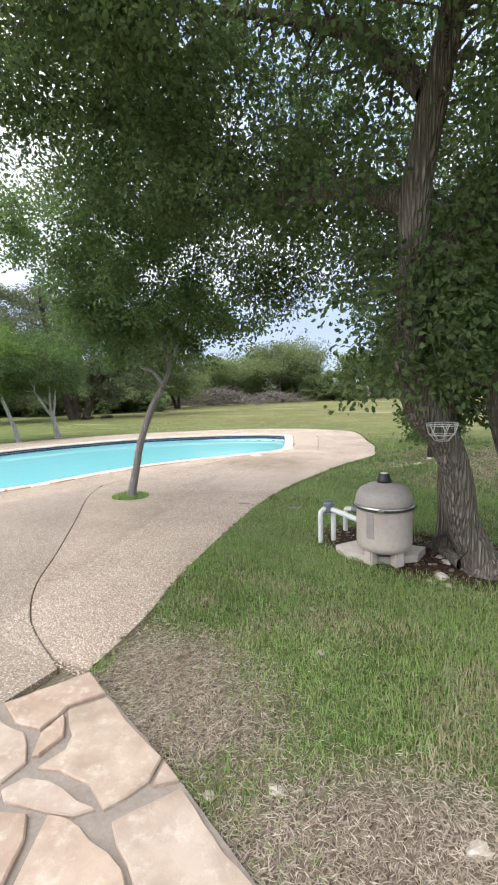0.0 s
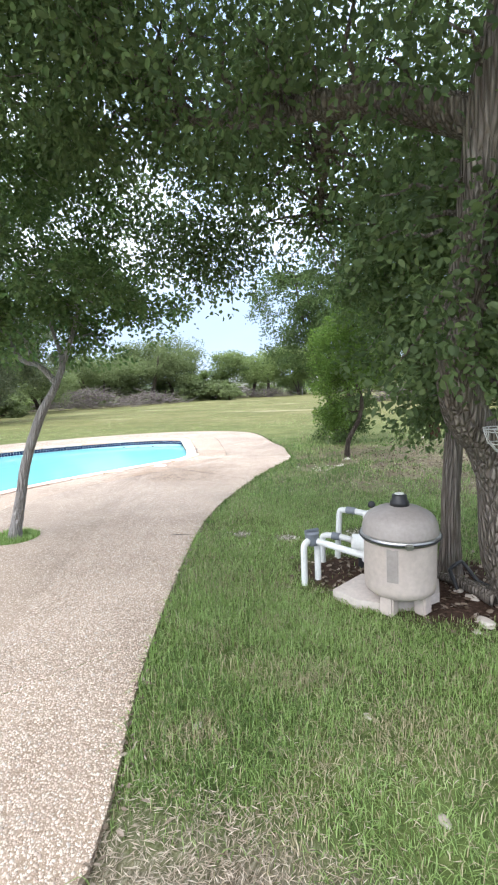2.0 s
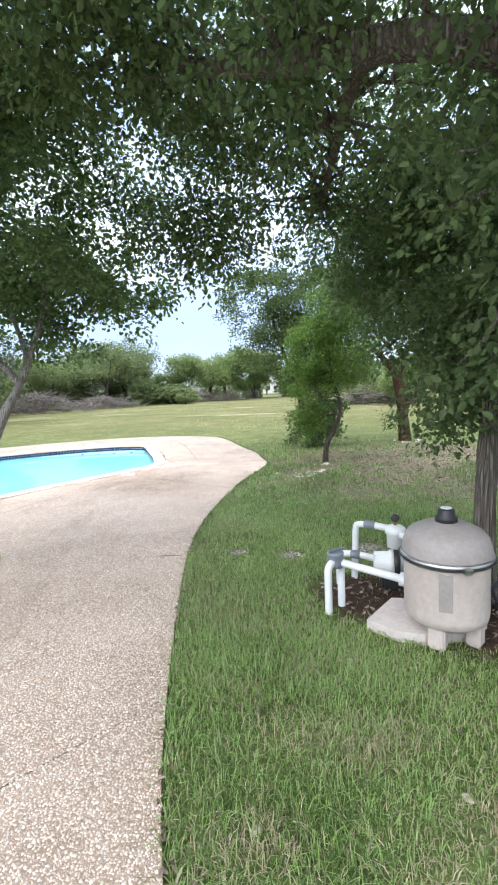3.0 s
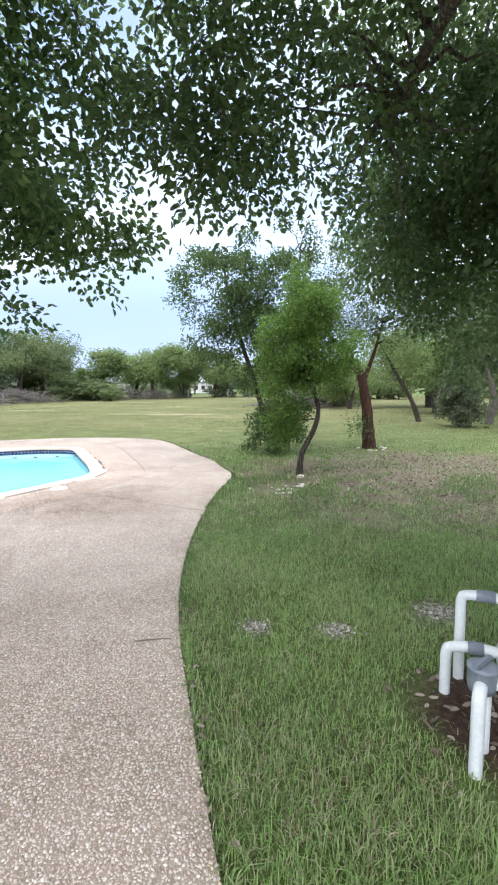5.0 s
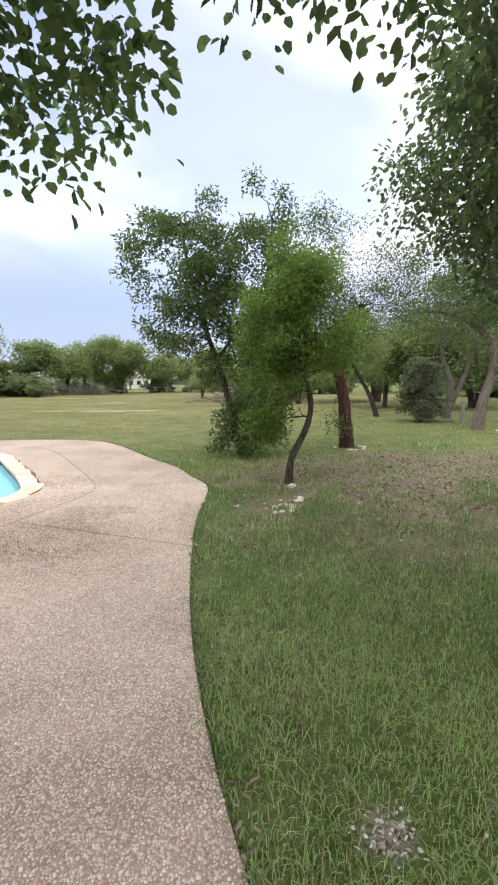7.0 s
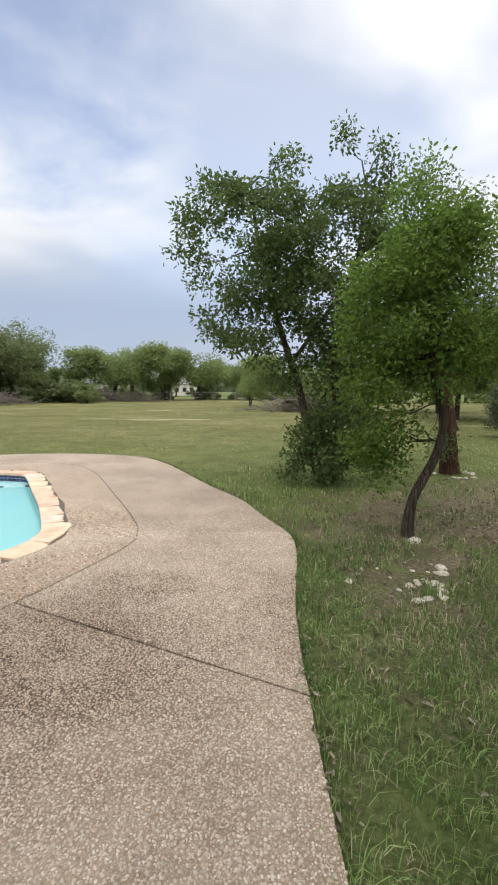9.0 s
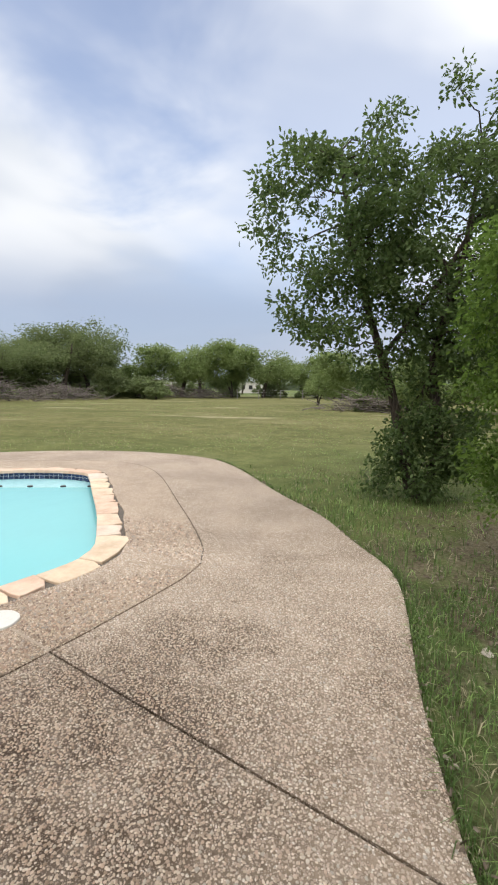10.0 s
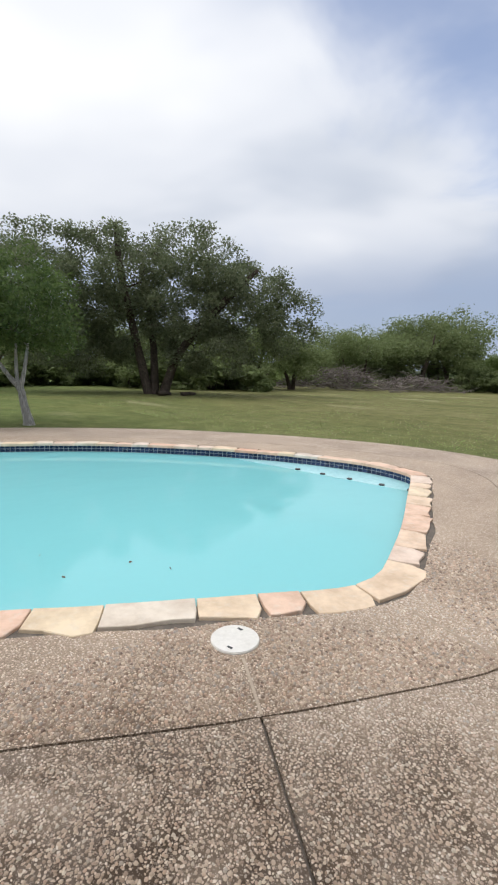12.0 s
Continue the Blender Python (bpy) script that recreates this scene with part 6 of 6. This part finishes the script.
# rough tufts all over the open field
n = 70000
x, y = rs.uniform(-26, 12, n), 13.0 + 34.0 * rs.uniform(0, 1, n) ** 1.5
ok = open_ground(x, y) & (rs.uniform(0, 1, n) < 0.5 + 1.2 * patchy(x, y, 0.45, 7.0)) & (np.abs(x + 13.6) + np.abs(y - 8.5) > 1)
x, y = x[ok], y[ok]
for nm, sel, m, lab in (("field_grass", rs.uniform(0, 1, len(x)) < 0.6, GRASS, "rough uneven grass of the open field"), ("field_straw", None, STRAW, "dry bleached grass tufts of the open field")):
    if sel is None:
        sel = ~first_sel
    first_sel = sel
    me = grass_mesh(nm, x[sel], y[sel], -0.045, 0.045, 0.014, m, rs, 0.9)
    tagged(new(nm, me), lab, "grass", kind="stuff")

# ragged grass hanging over the deck's edge
rim = [q for q in edge if -0.2 < q.y < 14.5]
k = rs.randint(0, len(rim) - 1, 17000)
f = rs.uniform(0, 1, 17000)
ax, ay = np.array([q.x for q in rim]), np.array([q.y for q in rim])
tx, ty = ax[k + 1] - ax[k], ay[k + 1] - ay[k]
ln = np.hypot(tx, ty)
o = np.abs(rs.normal(0, 0.035, 17000)) + 0.004
x, y = ax[k] + tx * f + ty / ln * o, ay[k] + ty * f - tx / ln * o
ok = rs.uniform(0, 1, 17000) < 0.35 + 0.9 * np.clip(patchy(x, y, 3.0, 4.0), -0.3, 0.6)
# from y 4 on, the edge takes the darker blades as painted shade
for sel, m, lab in ((ok & (y < 4.0), GRASS, "long unclipped grass along the deck edge"), (ok & (y >= 4.0), LUSH_SHADED, "unclipped grass along the deck edge, shade put into its dark colour")):
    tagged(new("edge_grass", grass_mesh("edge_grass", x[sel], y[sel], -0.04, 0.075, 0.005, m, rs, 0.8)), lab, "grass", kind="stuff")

# dead thatch lying flat beside the patio
n = 70000
x, y = rs.uniform(0.4, 4.0, n), rs.uniform(-1.0, 1.3, n)
ok = open_ground(x, y) & (rs.uniform(0, 1, n) < dryness(x, y) + 0.04)
x, y = x[ok], y[ok]
pos = np.stack([x, y, -0.03 + rs.uniform(0, 0.022, len(x))], 1)
dirs = np.stack([rs.normal(0, 1, len(x)), rs.normal(0, 1, len(x)), rs.normal(0, 0.12, len(x))], 1) * 3
tagged(new("thatch", leaf_mesh("thatch", pos, dirs, 0.040, 0.0034, THATCH, 9)), "dry bleached grass thatch lying on bare soil", "thatch", kind="stuff")

# fallen leaves and bark chips
n = 20000
x, y = rs.uniform(-0.5, 7.0, n), rs.uniform(1.5, 13.0, n)
zone = np.maximum(litter_zone(x, y) * 0.8, mulch(x, y)) + 0.012
ok = open_ground(x, y) & (rs.uniform(0, 1, n) < zone)
x, y = x[ok], y[ok]
pos = np.stack([x, y, -0.028 + rs.uniform(0, 0.02, len(x))], 1)
dirs = np.stack([rs.normal(0, 1, len(x)), rs.normal(0, 1, len(x)), rs.normal(0, 0.1, len(x))], 1) * 3
tagged(new("leaf_litter", leaf_mesh("leaf_litter", pos, dirs, 0.045, 0.022, LITTER, 12, 0.4, True)), "dry brown fallen leaves and bark chips", "leaves", kind="stuff")

# bare gravelly spots in the lawn
pos, turn = [], []
for cx, cy, r in ((-0.08, 4.02, 0.11), (0.45, 4.0, 0.12), (1.15, 4.25, 0.17)):
    q = rs.normal(0, r * 0.55, (110, 2))
    pos.append(np.column_stack([cx + q[:, 0], cy + 0.7 * q[:, 1], -0.034 + rs.uniform(0, 0.016, 110)]))
    turn.append(rs.normal(0, 1, (110, 3)) * np.array([3, 3, 0.5]))
tagged(new("gravel_chips", leaf_mesh("gravel_chips", np.concatenate(pos), np.concatenate(turn), 0.019, 0.012, CHIP, 15, 0.5, True)), "pale gravel chips in bare spots of the lawn", "gravel", kind="stuff")
k = rs.randint(0, len(rim) - 1, 2600)
f = rs.uniform(0, 1, 2600)
tx, ty = ax[k + 1] - ax[k], ay[k + 1] - ay[k]
ln = np.hypot(tx, ty)
o = np.abs(rs.normal(0, 0.05, 2600)) - 0.01
x, y = ax[k] + tx * f + ty / ln * o, ay[k] + ty * f - tx / ln * o
ok = rs.uniform(0, 1, 2600) < 0.45 + 0.9 * np.clip(patchy(x, y, 2.2, 9.0), -0.4, 0.5)
pos = np.stack([x, y, np.where(o < 0, 0.006, rs.uniform(-0.02, 0.012, 2600))], 1)[ok]
dirs = np.stack([rs.normal(0, 1, len(pos)), rs.normal(0, 1, len(pos)), rs.normal(0, 0.1, len(pos))], 1) * 3
tagged(new("edge_litter", leaf_mesh("edge_litter", pos, dirs, 0.035, 0.015, LITTER, 19, 0.4, True)), "brown dead leaves caught along the deck edge", "leaves", kind="stuff")

# a tuft round the young tree's foot
n = 2600
a, r = rs.uniform(0, 6.283, n), 0.285 * np.sqrt(rs.uniform(0, 1, n))
tagged(new("grass_tuft", grass_mesh("grass_tuft", -2.60 + r * np.cos(a), 3.35 + 0.93 * r * np.sin(a), -0.04, 0.085, 0.007, GRASS, rs)), "round tuft of grass at the young tree's foot", "grass", kind="stuff")

# pebbles standing out of the deck along the walk
gx, gy = np.meshgrid(np.arange(-3.6, 0.8, 0.0178), np.arange(0.1, 9.3, 0.0178))
x, y = (g.ravel() + rs.uniform(-0.0065, 0.0065, g.size) for g in (gx, gy))
ok = (rs.uniform(0, 1, len(x)) < 0.86) & inside(x, y, deck_outline) & ~inside(x, y, worn_loop) & (x > -0.42 * y - 0.2)
lines = np.array([(q.x, q.y) for q in (*js, *jn[:12], *jw)] + [tuple((p.lerp(q, t)).xy) for c in (js, jn[:12], jw) for p, q in zip(c, c[1:]) for t in (0.25, 0.5, 0.75)] + [(A_IN[0] + (A_OUT[0] - A_IN[0]) * t, A_IN[1] + (A_OUT[1] - A_IN[1]) * t) for t in np.linspace(0, 1, 60)]
                 + [(x0 + (x1 - x0) * t, y0 + (y1 - y0) * t) for x0, y0, x1, y1 in ((-2.90, 8.97, -2.29, 8.91), (-3.14, 7.84, -2.79, 7.67)) for t in np.linspace(0, 1, 40)])
x, y = x[ok], y[ok]
gap = np.full(len(x), 9.0)
for a, b in lines:
    gap = np.minimum(gap, np.hypot(x - a, y - b))
ok = (gap > 0.02) & (np.hypot(x + 3.29, y - 7.9) > 0.16) & (np.hypot(x + 2.6, y - 3.35) > 0.31)
x, y = x[ok], y[ok]
def pebbles(x, y, r, dome, material, label):
    """Six-sided domed pebbles set in the deck."""
    n, sides = len(x), 6
    sq, turn = rs.uniform(0.62, 1.0, n), rs.uniform(0, 6.283, n)
    P = np.zeros((n, sides * 2 + 1, 3), np.float32)
    for k in range(sides):
        w = 2 * np.pi * k / sides
        g = rs.uniform(0.88, 1.1, n)
        for row, shrink, z in ((0, 1.0, np.full(n, -0.001)), (sides, 0.68, r * dome * 0.75)):
            u, v = np.cos(w) * r * g * shrink, np.sin(w) * r * sq * g * shrink
            P[:, row + k] = np.stack([x + u * np.cos(turn) - v * np.sin(turn), y + u * np.sin(turn) + v * np.cos(turn), z], 1)
    P[:, sides * 2] = np.stack([x, y, r * dome], 1)
    i = np.arange(n)[:, None] * (sides * 2 + 1)
    tri = []
    for k in range(sides):
        q = (k + 1) % sides
        tri += [i + k, i + q, i + sides + q, i + k, i + sides + q, i + sides + k, i + sides + k, i + sides + q, i + sides * 2]
    tri = np.concatenate(tri, 1)
    me = bpy.data.meshes.new("pebbles")
    me.vertices.add(n * (sides * 2 + 1))
    me.vertices.foreach_set("co", P.reshape(-1))
    me.loops.add(tri.size)
    me.loops.foreach_set("vertex_index", tri.reshape(-1).astype(np.int32))
    me.polygons.add(n * sides * 3)
    me.polygons.foreach_set("loop_start", (np.arange(n * sides * 3) * 3).astype(np.int32))
    me.polygons.foreach_set("use_smooth", np.ones(n * sides * 3, bool))
    me.update(calc_edges=True)
    me.materials.append(material)
    tagged(part("pebbles", me, None, deck, label), kind="stuff")


strip = inside(x, y, [*js, *reversed(jn[:12])] + [Vector((-9, 11, 0)), Vector((-9, 4, 0))])
near_walk = ~strip
pebbles(x[near_walk], y[near_walk], rs.uniform(0.0042, 0.0092, near_walk.sum()), 0.6, PEBBLE, "tan and cream pebbles set in concrete")
gx, gy = np.meshgrid(np.arange(-4.3, -2.2, 0.0205), np.arange(6.3, 10.2, 0.0205))
x, y = (g.ravel() + rs.uniform(-0.007, 0.007, g.size) for g in (gx, gy))
ok = inside(x, y, [*js, *reversed(jn[:12])] + [Vector((-9, 11, 0)), Vector((-9, 4, 0))]) & ~inside(x, y, worn_loop) & (np.hypot(x + 3.29, y - 7.9) > 0.15)
x, y = x[ok], y[ok]
gap = np.full(len(x), 9.0)
for a, b in lines:
    gap = np.minimum(gap, np.hypot(x - a, y - b))
x, y = x[gap > 0.024], y[gap > 0.024]
pebbles(x, y, rs.uniform(0.006, 0.0115, len(x)), 0.8, STRIP_PEBBLE, "brown, grey and cream river pebbles beside the coping")
